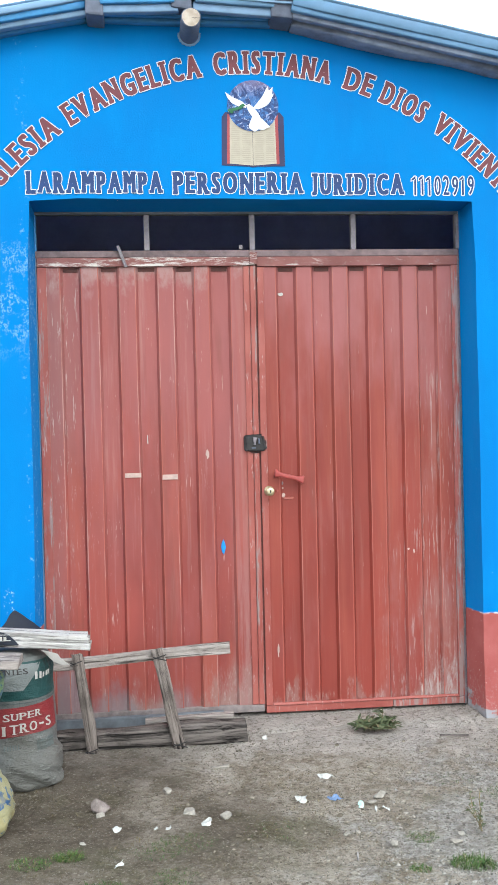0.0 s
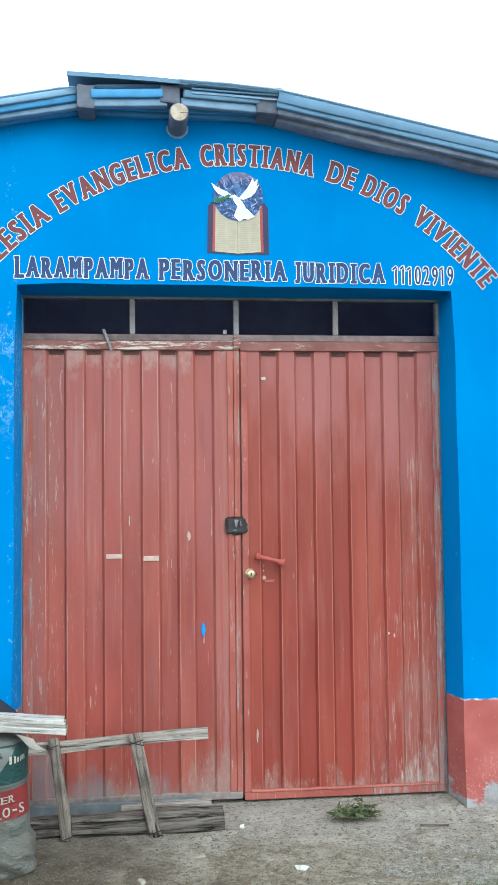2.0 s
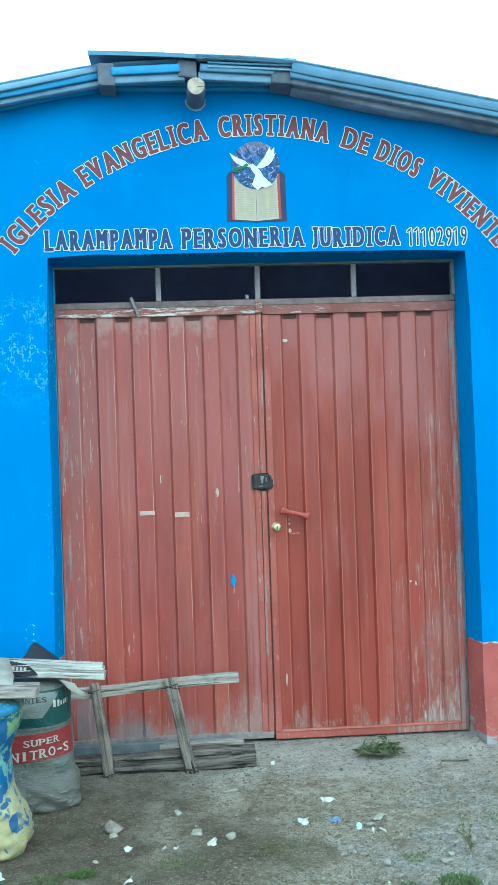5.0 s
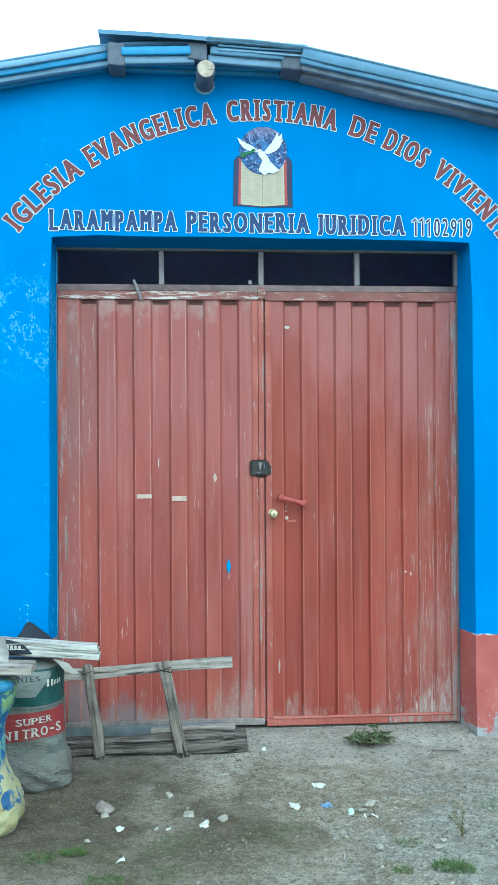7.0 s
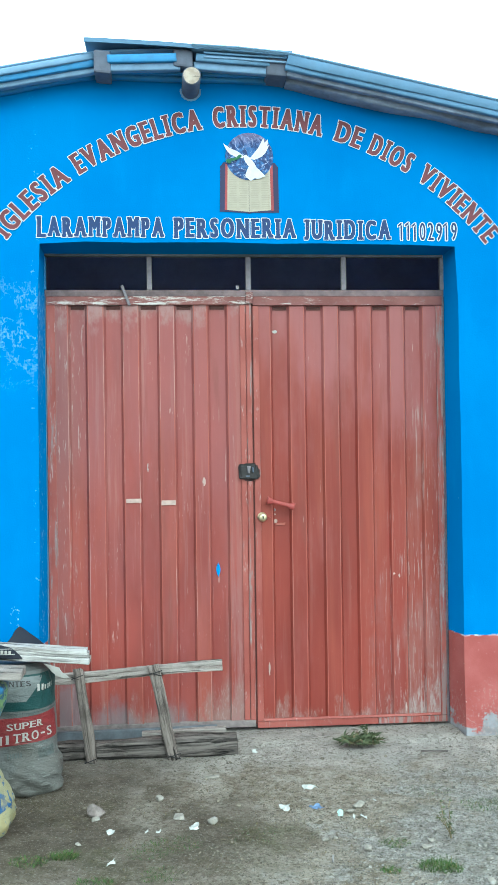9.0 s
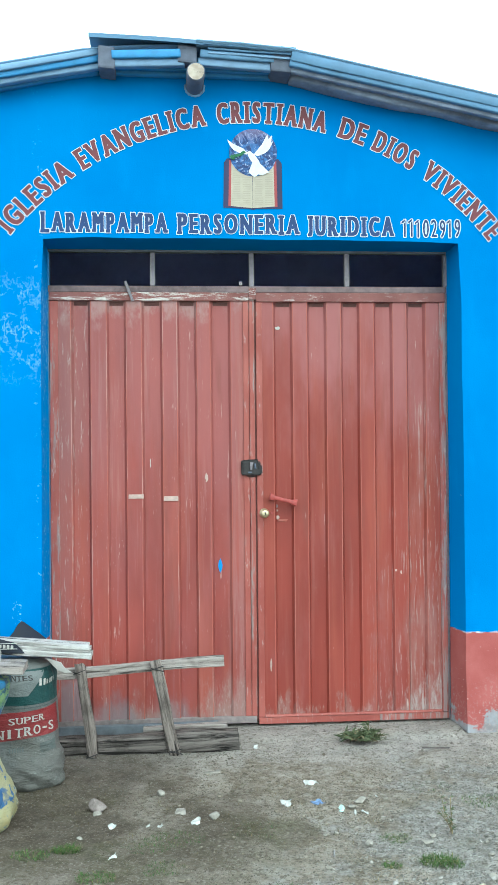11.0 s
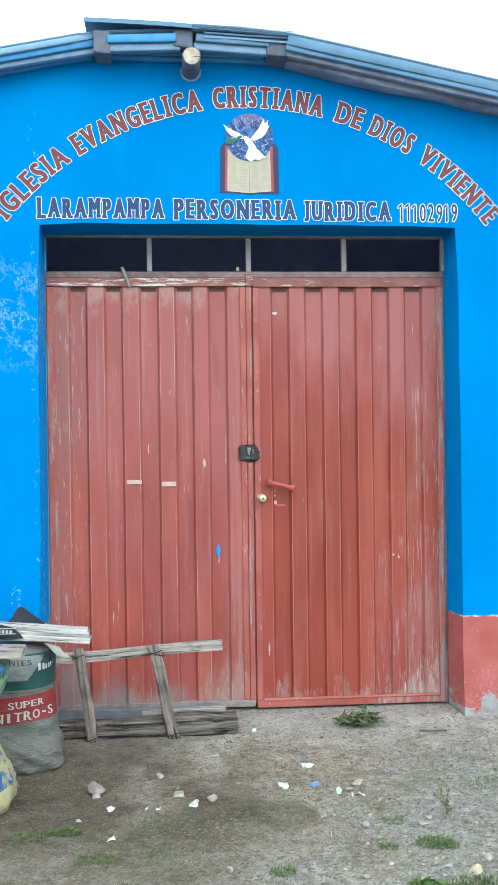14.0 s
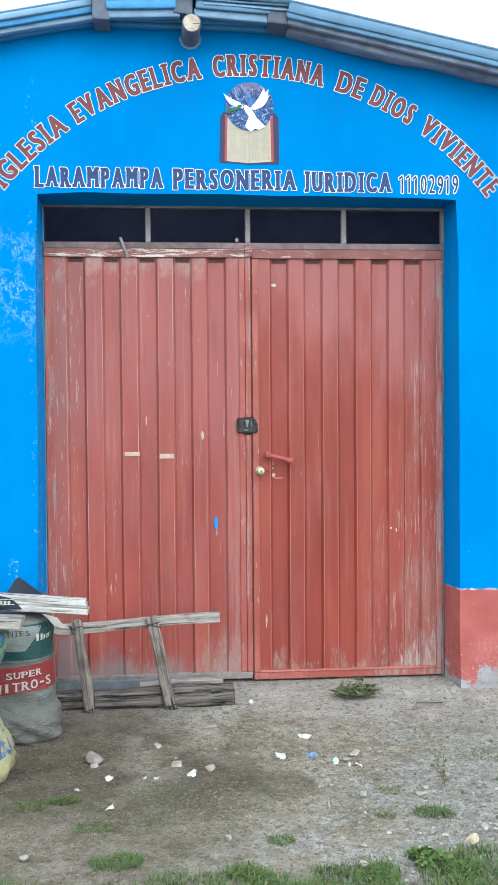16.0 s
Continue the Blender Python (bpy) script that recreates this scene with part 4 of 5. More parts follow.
    prof = [(0.026, 0.0), (0.026, 0.006), (0.02, 0.01), (0.011, 0.014), (0.01, 0.03), (0.018, 0.036), (0.024, 0.046), (0.023, 0.058), (0.016, 0.066), (0.008, 0.067), (0.0005, 0.066)]
    rings = [[bm.verts.new((0.066 + r * math.cos(i * math.tau / 24), DY - 0.001 - d, 1.189 + r * math.sin(i * math.tau / 24))) for i in range(24)] for r, d in prof]
    for a, b in zip(rings, rings[1:]):
        for i in range(24):
            bm.faces.new((a[i], a[(i + 1) % 24], b[(i + 1) % 24], b[i]))
    bmesh.ops.recalc_face_normals(bm, faces=bm.faces)
    knob = part("knob", bm, BRASS, right, "round brass door knob", True)
    part("keyhole", box(0.063, 0.069, DY - 0.0695, DY - 0.0665, 1.181, 1.197, 0.001), BLACK, knob)
    # small fittings below the bar
    for x, z, r, mat in ((0.135, 1.225, 0.011, GREYBAR), (0.14, 1.2, 0.006, MARK), (0.142, 1.162, 0.013, MARK), (0.11, 1.187, 0.006, BOLTRED)):
        bm = bmesh.new()
        bmesh.ops.create_cone(bm, cap_ends=True, segments=10, radius1=r, radius2=r * 0.7, depth=0.006, matrix=Matrix.Translation((x, DY + 0.018 if 0.132 < x < 0.226 else DY - 0.003, z)) @ Matrix.Rotation(radians(90), 4, "X"))
        part("rivet", bm, mat, right)
    part("latch_scar", uneven(box(0.14, 0.2, DY + 0.0165, DY + 0.0205, 1.14, 1.152, 0.001), 0.014, 40), ARRIS, right, "scraped scar where a latch was")
    # strips of tape and a blue chip
    for x0, x1, z0, z1, dep, rise in ((-0.675, -0.593, 1.277, 1.3, -0.0045, -0.003), (-0.484, -0.405, 1.262, 1.288, -0.0045, -0.003)):
        bm = box(x0, x1, DY + dep, DY + dep + 0.003, z0, z1, 0.001)
        part("tape_strip", uneven(bm, 0.002, 40), MARK, left, "pale strip of tape")
    bm = bmesh.new()
    lo = [bm.verts.new((-0.177 + 0.012 * math.sin(t * math.pi) * s, DY + 0.0145, 0.862 + 0.08 * t)) for s, ts in ((1, [i / 8 for i in range(9)]), (-1, [1 - i / 8 for i in range(1, 8)])) for t in ts]
    f = bm.faces.new(lo)
    r = bmesh.ops.extrude_face_region(bm, geom=[f])
    for v in r["geom"]:
        if isinstance(v, bmesh.types.BMVert):
            v.co.y -= 0.003
            v.co.x = -0.177 + (v.co.x + 0.177) * 0.65
            v.co.z = 0.902 + (v.co.z - 0.902) * 0.8
    bmesh.ops.recalc_face_normals(bm, faces=bm.faces)
    part("paint_chip", bm, BRIGHTBLUE, left, "pointed chip of bright blue paint")
    # pale chips and drips
    for leaf, x, z, w, h, dep in ((left, -0.25, 1.386, 0.016, 0.045, -0.003), (right, 0.153, 2.21, 0.026, 0.018, 0.0185), (right, 0.097, 0.35, 0.011, 0.07, -0.003), (right, 0.83, 0.848, 0.008, 0.022, -0.003), (right, 0.8, 0.86, 0.012, 0.012, -0.003), (right, 0.86, 0.12, 0.006, 0.05, -0.003), (left, -0.555, 1.47, 0.006, 0.05, 0.0115)):
        bm = bmesh.new()
        k = [bm.verts.new((x + w * 0.5 * math.cos(a * math.tau / 12) * (1 + 0.9 * noise.noise(Vector((a * 1.7, x * 30, z)))), DY + dep, z + h * 0.5 * math.sin(a * math.tau / 12) * (1 + 0.3 * noise.noise(Vector((a, z * 30, 3)))))) for a in range(12)]
        f = bm.faces.new(k)
        r = bmesh.ops.extrude_face_region(bm, geom=[f])
        for v in r["geom"]:
            if isinstance(v, bmesh.types.BMVert):
                v.co.y -= 0.002
        bmesh.ops.recalc_face_normals(bm, faces=bm.faces)
        part("paint_fleck", bm, PAPER if dep > 0 else MARK, leaf)
    # bent hook over the rail
    hook = part("hook", beam(0.115, 0.014, 0.012, 9, 0.002, 5, 0.003), GREYBAR, left, "bent steel hook over the rail")
    hook.matrix_basis = between((-0.684, DY - 0.022, 2.458), (-0.645, DY - 0.022, 2.352), (0, -1, 0))
    part("hinge_lug", uneven(box(-0.012, 0.03, DY - 0.024, DY - 0.013, 2.362, 2.425, 0.004), 0.008, 30), RAIL_WORN, left, "chipped hinge lug")
    part("stop_pin", box(-0.062, -0.044, DY - 0.014, DY, 2.44, 2.462, 0.003), GREYBAR, left)

    # transom: open lights between steel bars
    win = thing("window_1", "open transom of four unglazed lights in steel frame", "window", None, "structure")
    part("window_frame", box(-1.1, 1.1, DY - 0.004, DY + 0.036, 2.404, 2.438, 0.003), flat("grey_red_rail_paint", (0.15, 0.105, 0.11), 0.5, 26, 0.6), win, "flaked grey-red bottom rail")
    part("window_frame", box(-1.1, 1.1, DY - 0.004, DY + 0.036, 2.622, 2.636, 0.002), SILL, win)
    part("window_frame", box(-1.104, -1.094, DY - 0.004, DY + 0.036, 2.44, 2.62, 0.002), BLUEWOOD, win)
    part("window_frame", box(1.086, 1.106, DY - 0.004, DY + 0.036, 2.44, 2.62, 0.002), GREYBAR, win)
    for x in (-0.535, 0.008, 0.54):
        part("glazing_bar", box(x - 0.014, x + 0.014, DY, DY + 0.03, 2.4385, 2.6215, 0.003), GREYBAR, win)
    # thin steel jambs beside the leaves
    part("jamb", box(-1.108, -1.0955, DY + 0.004, DY + 0.05, 0.018, 2.4035, 0.002), GREYBLUE, win)
    part("jamb", box(1.094, 1.106, DY + 0.004, DY + 0.05, 0.018, 2.4035, 0.002), GREYBAR, win)


build_doors()


# ---- painted lettering and emblem on the gable ----
SERIFS = {
    "A": ((0.06, 0), (0.94, 0)), "D": ((0.06, 0), (0.06, 1)), "E": ((0.06, 0), (0.06, 1)), "I": ((0.5, 0), (0.5, 1)),
    "J": ((0.7, 1),), "L": ((0.08, 0), (0.08, 1)), "M": ((0.06, 0), (0.94, 0), (0.06, 1), (0.94, 1)),
    "N": ((0.07, 0), (0.07, 1), (0.93, 1)), "P": ((0.1, 0), (0.1, 1)), "R": ((0.08, 0), (0.08, 1), (0.94, 0)), "T": ((0.5, 0),),
    "U": ((0.08, 1), (0.92, 1)), "V": ((0.06, 1), (0.94, 1)), "1": ((0.6, 0),),
}
GLYPHS = {}


def glyph(ch, grow):
    """Outline of a capital from the built-in font, grown by a share of its height: points and faces in units of the cap height."""
    if (ch, grow) not in GLYPHS:
        got = []
        for off in (0.0, grow):
            cu = bpy.data.curves.new("glyph", "FONT")
            cu.body, cu.size, cu.offset, cu.resolution_u = ch, 1.0, off * 0.7, 3
            ob = new("glyph", cu)
            bpy.context.view_layer.update()
            me = bpy.data.meshes.new_from_object(ob.evaluated_get(bpy.context.evaluated_depsgraph_get()))
            got.append(([(v.co.x, v.co.y) for v in me.vertices], [tuple(p.vertices) for p in me.polygons]))
            bpy.data.objects.remove(ob)
            bpy.data.curves.remove(cu)
            bpy.data.meshes.remove(me)
        xs, ys = [p[0] for p in got[0][0]], [p[1] for p in got[0][0]]
        x0, x1, y0, y1 = min(xs), max(xs), min(ys), max(ys)
        h = y1 - y0
        GLYPHS[ch, grow] = ([((x - (x0 + x1) / 2) / h, (y - y0) / h - 0.5) for x, y in got[1][0]], got[1][1], (x1 - x0) / h)
    return GLYPHS[ch, grow]


def letter_mesh(ch, cap, sx, fill, thin):
    """A painted slab-serif capital with a white outline: the font's shape struck several times side by side, flat on the wall."""
    verts, faces, mats = [], [], []
    bold, tall, rim = (0.014, 0.0, 0.05) if thin else (0.058, 0.026, 0.037)
    pts, fs, w = glyph(ch, 0.0)
    core = [(dx, dz) for dx in (-bold, 0.0, bold) for dz in ((-tall, tall) if tall else (0.0,))]
    edge = [(dx, dz) for dx, dz in core if dx]
    strikes = [(dx + rim * math.cos(k * math.tau / 8), dz + rim * math.sin(k * math.tau / 8), 1) for dx, dz in edge for k in range(8)]
    strikes += [(dx, dz, 0) for dx, dz in core]
    for n, (dx, dz, mi) in enumerate(strikes):
        d = -0.0012 - 0.00003 * n - (0.0006 if mi == 0 else 0)
        base = len(verts)
        verts += [((x * sx + dx) * cap, d, (y + dz) * cap) for x, y in pts]
        faces += [tuple(base + i for i in f) for f in fs]
        mats += [mi] * len(fs)
    for mi, pad, d in ((1, rim, -0.0024), (0, 0.0, -0.0034)):
        for k, (fx, top) in enumerate(() if thin else SERIFS.get(ch, ())):
            cx, cz = ((fx - 0.5) * w * sx + (fx - 0.5) * 2 * bold) * cap, (0.5 if top else -0.5) * cap
            hw, th = (0.165 + pad) * cap, 0.12 * cap
            za, zb = (cz - th - pad * cap, cz + (0.02 + pad) * cap) if top else (cz - (0.02 + pad) * cap, cz + th + pad * cap)
            if mi:
                # the rim's white must not cover the dark stem
                d = -0.00235
            b = len(verts)
            dd = d - 0.00004 * k
            lim = (w * sx / 2 + bold + (0.1 if ch == "I" else 0.03) + pad) * cap
            xa, xb = max(cx - hw, -lim), min(cx + hw, lim)
            verts += [(xa, dd, za), (xb, dd, za), (xb, dd, zb), (xa, dd, zb)]
            faces.append((b, b + 1, b + 2, b + 3))
            mats.append(mi)
    if thin and ch == "1":
        # the hand-painted flag and foot of the numeral
        for mi, pad, d in ((1, 0.045, -0.0029), (0, 0.0, -0.0036)):
            b = len(verts)
            verts += [((x) * cap, d, z * cap) for x, z in ((-0.2 - pad, 0.26 - pad), (-0.02, 0.36 - pad), (0.04 + pad, 0.5 + pad * 0.5), (-0.02 - pad, 0.5 + pad * 0.5), (-0.2 - pad, 0.36 + pad * 0.5))]
            faces.append((b, b + 1, b + 2, b + 3, b + 4))
            mats.append(mi)
    me = bpy.data.meshes.new("letter")
    me.from_pydata(verts, [], faces)
    me.materials.append(fill)
    me.materials.append(WHITE)
    me.polygons.foreach_set("material_index", mats)
    return me


def word_layout(word, span, cap, gap):
    """Centres of the letters (from the first letter's centre, over the given span) and the width factor."""
    ws = [max(glyph(c, 0.0)[2], 0.44 if c == "1" else 0.3) * cap for c in word]
    free = span - gap * (len(word) - 1)
    need = sum(ws) - ws[0] / 2 - ws[-1] / 2
    sx = free / need
    xs, x = [], 0.0
    for i, w in enumerate(ws):
        if i:
            x += gap + sx * (ws[i - 1] + w) / 2
        xs.append(x)
    return xs, sx


def build_lettering():
    arch = thing("painted_arch_lettering", "arched maroon capitals outlined in white on blue wall", "painted sign", None, "")
    R, cz = 1.687, 1.643
    for word, xa, xb in (("IGLESIA", -1.3, -1.0), ("EVANGELICA", -0.897, -0.29), ("CRISTIANA", -0.157, 0.367), ("DE", 0.512, 0.588), ("DIOS", 0.69, 0.862), ("VIVIENTE", 0.965, 1.307)):
        a0, a1 = math.asin(xa / R), math.asin(xb / R)
        xs, sx = word_layout(word, (a1 - a0) * R, 0.106, 0.0265)
        for i, (ch, s) in enumerate(zip(word, xs)):
            a = a0 + s / R
            ob = new("letter", letter_mesh(ch, 0.106, sx, MAROON, False))
            ob.parent = arch
            ob.matrix_basis = Matrix.Translation((R * math.sin(a), -0.0025 * (i % 2), cz + R * math.cos(a))) @ Matrix.Rotation(a, 4, "Y")
    line = thing("painted_line_lettering", "straight row of navy capitals outlined in white", "painted sign", None, "")
    for word, xa, xb, za, thin, cap in (("LARAMPAMPA", -1.09, -0.484, 2.738, False, 0.098), ("PERSONERIA", -0.374, 0.213, 2.735, False, 0.098), ("JURIDICA", 0.306, 0.727, 2.729, False, 0.098), ("11102919", 0.82, 1.108, 2.722, True, 0.094)):
        xs, sx = word_layout(word, xb - xa, cap, 0.025 if not thin else 0.016)
        for i, (ch, s) in enumerate(zip(word, xs)):
            first = 1.07 if i == 0 and not thin else 1.0
            ob = new("letter", letter_mesh(ch, cap * first, sx, NAVY, thin))
            ob.parent = line
            ob.matrix_basis = Matrix.Translation((xa + s, -0.0025 * (i % 2), za + 0.002 * math.sin(i * 2.1)))


build_lettering()


def plate(pts, d, bm=None, th=0.0012):
    """A flat painted shape on the wall, d metres proud."""
    bm = bm or bmesh.new()
    f = bm.faces.new([bm.verts.new((x, -d, z)) for x, z in pts])
    f.normal_update()
    if f.normal.y > 0:
        f.normal_flip()
    return bm


def build_emblem():
    em = thing("painted_emblem", "painted emblem of an open book below a blue globe", "mural", None, "")
    part("book_cover", plate([(-0.157, 2.823), (-0.02, 2.817), (0.0, 2.813), (0.02, 2.817), (0.159, 2.819), (0.157, 3.06), (0.138, 3.085), (-0.135, 3.085), (-0.152, 3.062)], 0.002), COVER, em, "dark painted book cover")
    part("page_edge", plate([(-0.13, 2.832), (-0.117, 2.831), (-0.111, 3.074), (-0.124, 3.076)], 0.003), BOOKRED, em, "red painted edge")
    part("page_edge", plate([(0.117, 2.829), (0.132, 2.83), (0.127, 3.074), (0.111, 3.074)], 0.003), BOOKRED, em, "red painted edge")
    for s in (-1, 1):
        page = part("page", plate([(s * 0.117, 2.832), (s * 0.05, 2.826), (s * 0.0008, 2.822), (s * 0.0008, 3.06), (s * 0.05, 3.072), (s * 0.112, 3.076)], 0.0032), CREAM, em, "cream painted page")
        bm = bmesh.new()
        rng = random.Random(s + 3)
        for col in (0, 1):
            for i in range(20):
                x0 = s * (0.012 + col * 0.054)
                x1 = s * (0.012 + col * 0.054 + 0.036 + rng.random() * 0.008)
                z = 3.02 - i * 0.0094
                plate([(min(x0, x1), z), (max(x0, x1), z), (max(x0, x1), z + 0.0032), (min(x0, x1), z + 0.0032)], 0.0042, bm)
        part("print_block", bm, INK, page)
    n = 44
    part("globe", plate([(0.004 + 0.128 * math.cos(i * math.tau / n), 3.116 + 0.126 * math.sin(i * math.tau / n)) for i in range(n)], 0.0052), GLOBE, em, "swirling blue painted globe")
    # plain white tapered shapes over the globe
    for k, shape in enumerate((
        [(-0.135, 3.185), (-0.1, 3.16), (-0.05, 3.138), (-0.028, 3.118), (-0.03, 3.105), (-0.065, 3.112), (-0.1, 3.128), (-0.12, 3.152)],
        [(0.005, 3.105), (0.05, 3.16), (0.08, 3.215), (0.085, 3.19), (0.105, 3.21), (0.1, 3.17), (0.112, 3.18), (0.09, 3.135), (0.07, 3.115), (0.03, 3.098)],
        [(-0.03, 3.118), (-0.015, 3.125), (0.008, 3.108), (0.03, 3.08), (0.045, 3.05), (0.03, 3.04), (0.0, 3.062), (-0.02, 3.09)],
        [(0.0, 3.065), (0.048, 3.052), (0.09, 3.01), (0.075, 3.008), (0.055, 2.995), (0.03, 3.0), (0.01, 2.985), (-0.015, 3.005), (-0.02, 3.015)],
    )):
        part("white_shape", plate(shape, 0.0064 + 0.0008 * k), WHITE, em, "plain white painted shape")
    rng = random.Random(2)
    for i in range(9):
        x, z = -0.11 + 0.008 * i, 3.085 + 0.003 * i + rng.uniform(-0.006, 0.006)
        part("green_sprig", plate([(x - 0.014, z), (x, z + 0.008 + 0.006 * rng.random()), (x + 0.012, z + 0.002), (x, z - 0.007)], 0.0098 + 0.0003 * i), LEAFPAINT, em)


build_emblem()


# ---- sacks with timber on top ----
class Sack:
    """A filled sack: an uneven superellipse tube between z0 and z1."""

    def __init__(self, cx, cy, z0, z1, profile, depth, seed, lean=(0, 0)):
        self.cx, self.cy, self.z0, self.z1, self.profile, self.depth, self.seed, self.lean = cx, cy, z0, z1, profile, depth, seed, lean

    def half(self, t):
        p = self.profile
        for (a, ra), (b, rb) in zip(p, p[1:]):
            if t <= b:
                k = (t - a) / (b - a)
                k = k * k * (3 - 2 * k)
                return ra + (rb - ra) * k
        return p[-1][1]

    def at(self, deg, z, d=0.0):
        """A point of the surface: deg from the front, towards +x."""
        t = (z - self.z0) / (self.z1 - self.z0)
        r = self.half(t)
        a = radians(deg)
        s, c = math.sin(a), math.cos(a)
        q = 2.6
        k = (abs(s) ** q + abs(c) ** q) ** (-1 / q)
        x, y = r * k * s, -(r * self.depth) * k * c
        p = Vector((x, y, z))
        w = noise.noise(p * 6 + Vector((self.seed, 0, 0))) * 0.018
        w += noise.noise(Vector((p.x * 5, p.y * 5, p.z * 24 + p.x * 9 + self.seed))) * 0.026 * max(0, 1 - t * 2.0)
        w += noise.noise(Vector((p.x * 9, p.y * 9, p.z * 46 - p.x * 22 + self.seed))) * 0.012 * max(0, 1 - t * 2.4)
        w += noise.noise(Vector((math.sin(a) * 9, math.cos(a) * 9, p.z * 4 + self.seed))) * 0.008 * max(0, t - 0.6) * 2.5
        out = Vector((s, -c, 0))
        p += out * (w + d)
        return Vector((self.cx + p.x + self.lean[0] * t, self.cy + p.y + self.lean[1] * t, p.z))

    def body(self):
        bm = bmesh.new()
        nu, nv = 96, 64
        rows = [[bm.verts.new(self.at(i * 360 / nu, self.z0 + (self.z1 - self.z0) * j / nv)) for i in range(nu)] for j in range(nv + 1)]
        for j in range(nv):
            for i in range(nu):
                bm.faces.new((rows[j][i], rows[j][(i + 1) % nu], rows[j + 1][(i + 1) % nu], rows[j + 1][i]))
        bm.faces.new(list(reversed(rows[0])))
        bm.faces.new(rows[-1])
        bmesh.ops.recalc_face_normals(bm, faces=bm.faces)
        return bm

    def patch(self, fn, nu, nv, d, bm=None):
        """A print that follows the cloth; fn gives angle and height from (u, v)."""
        bm = bm or bmesh.new()
        g = [[bm.verts.new(self.at(*fn(i / nu, j / nv), d)) for i in range(nu + 1)] for j in range(nv + 1)]
        for j in range(nv):
            for i in range(nu):
                bm.faces.new((g[j][i], g[j][i + 1], g[j + 1][i + 1], g[j + 1][i]))
        return bm

    def rect(self, a0, a1, z0, z1, d, tilt=0.0, bm=None, n=None):
        n = n or max(2, int(abs(a1 - a0) / 2.5))
        return self.patch(lambda u, v: (a0 + (a1 - a0) * u, z0 + (z1 - z0) * v + tilt * (u - 0.5)), n, max(2, int((z1 - z0) / 0.012)), d, bm)

    def bars(self, a0, a1, z0, z1, d, count, tilt=0.0, share=0.86):
        bm = bmesh.new()
        for i in range(count):
            k0, k1 = i / count, (i + share) / count
            off = tilt * ((k0 + k1) / 2 - 0.5)
            wide = (a1 - a0) * (k1 - k0)
            for lo, hi in ((0.0, 0.3), (0.62, 0.92)):
                self.rect(a0 + (a1 - a0) * k0 + wide * lo, a0 + (a1 - a0) * k0 + wide * hi, z0 + off, z1 + off, d, 0, bm, 2)
        return bm

    def text(self, word, a0, a1, z0, z1, d, tilt=0.0, bold=0.0):
        """Capitals of the built-in font laid on the cloth."""
        bm = bmesh.new()
        cell = (a1 - a0) / len(word)
        for i, ch in enumerate(word):
            k = (i + 0.5) / len(word)
            ca, cz = a0 + (a1 - a0) * k, (z0 + z1) / 2 + tilt * (k - 0.5)
            if ch == "-":
                self.rect(ca - cell * 0.3, ca + cell * 0.3, cz - 0.004, cz + 0.004, d, 0, bm, 2)
                continue
            pts, fs, w = glyph(ch, 0.0)
            for fx, top in SERIFS.get(ch, ()) if bold else ():
                sz = cz + (0.5 if top else -0.5) * (z1 - z0)
                sa, hw, th = ca + (fx - 0.5) * 0.78 * cell * min(1.0, w / 0.45), 0.2 * cell, 0.09 * (z1 - z0)
                self.rect(sa - hw, sa + hw, sz - (th if top else 0), sz + (0 if top else th), d + 0.0012, 0, bm, 2)
            for n, dx in enumerate((-bold, 0.0, bold) if bold else (0.0,)):
                vs = [bm.verts.new(self.at(ca + (x / max(w, 0.45) * 0.78 + dx) * cell, cz + y * (z1 - z0), d + 0.0003 * n)) for x, y in pts]
                for f in fs:
                    if len(set(f)) > 2:
                        bm.faces.new([vs[q] for q in f])
        return bm


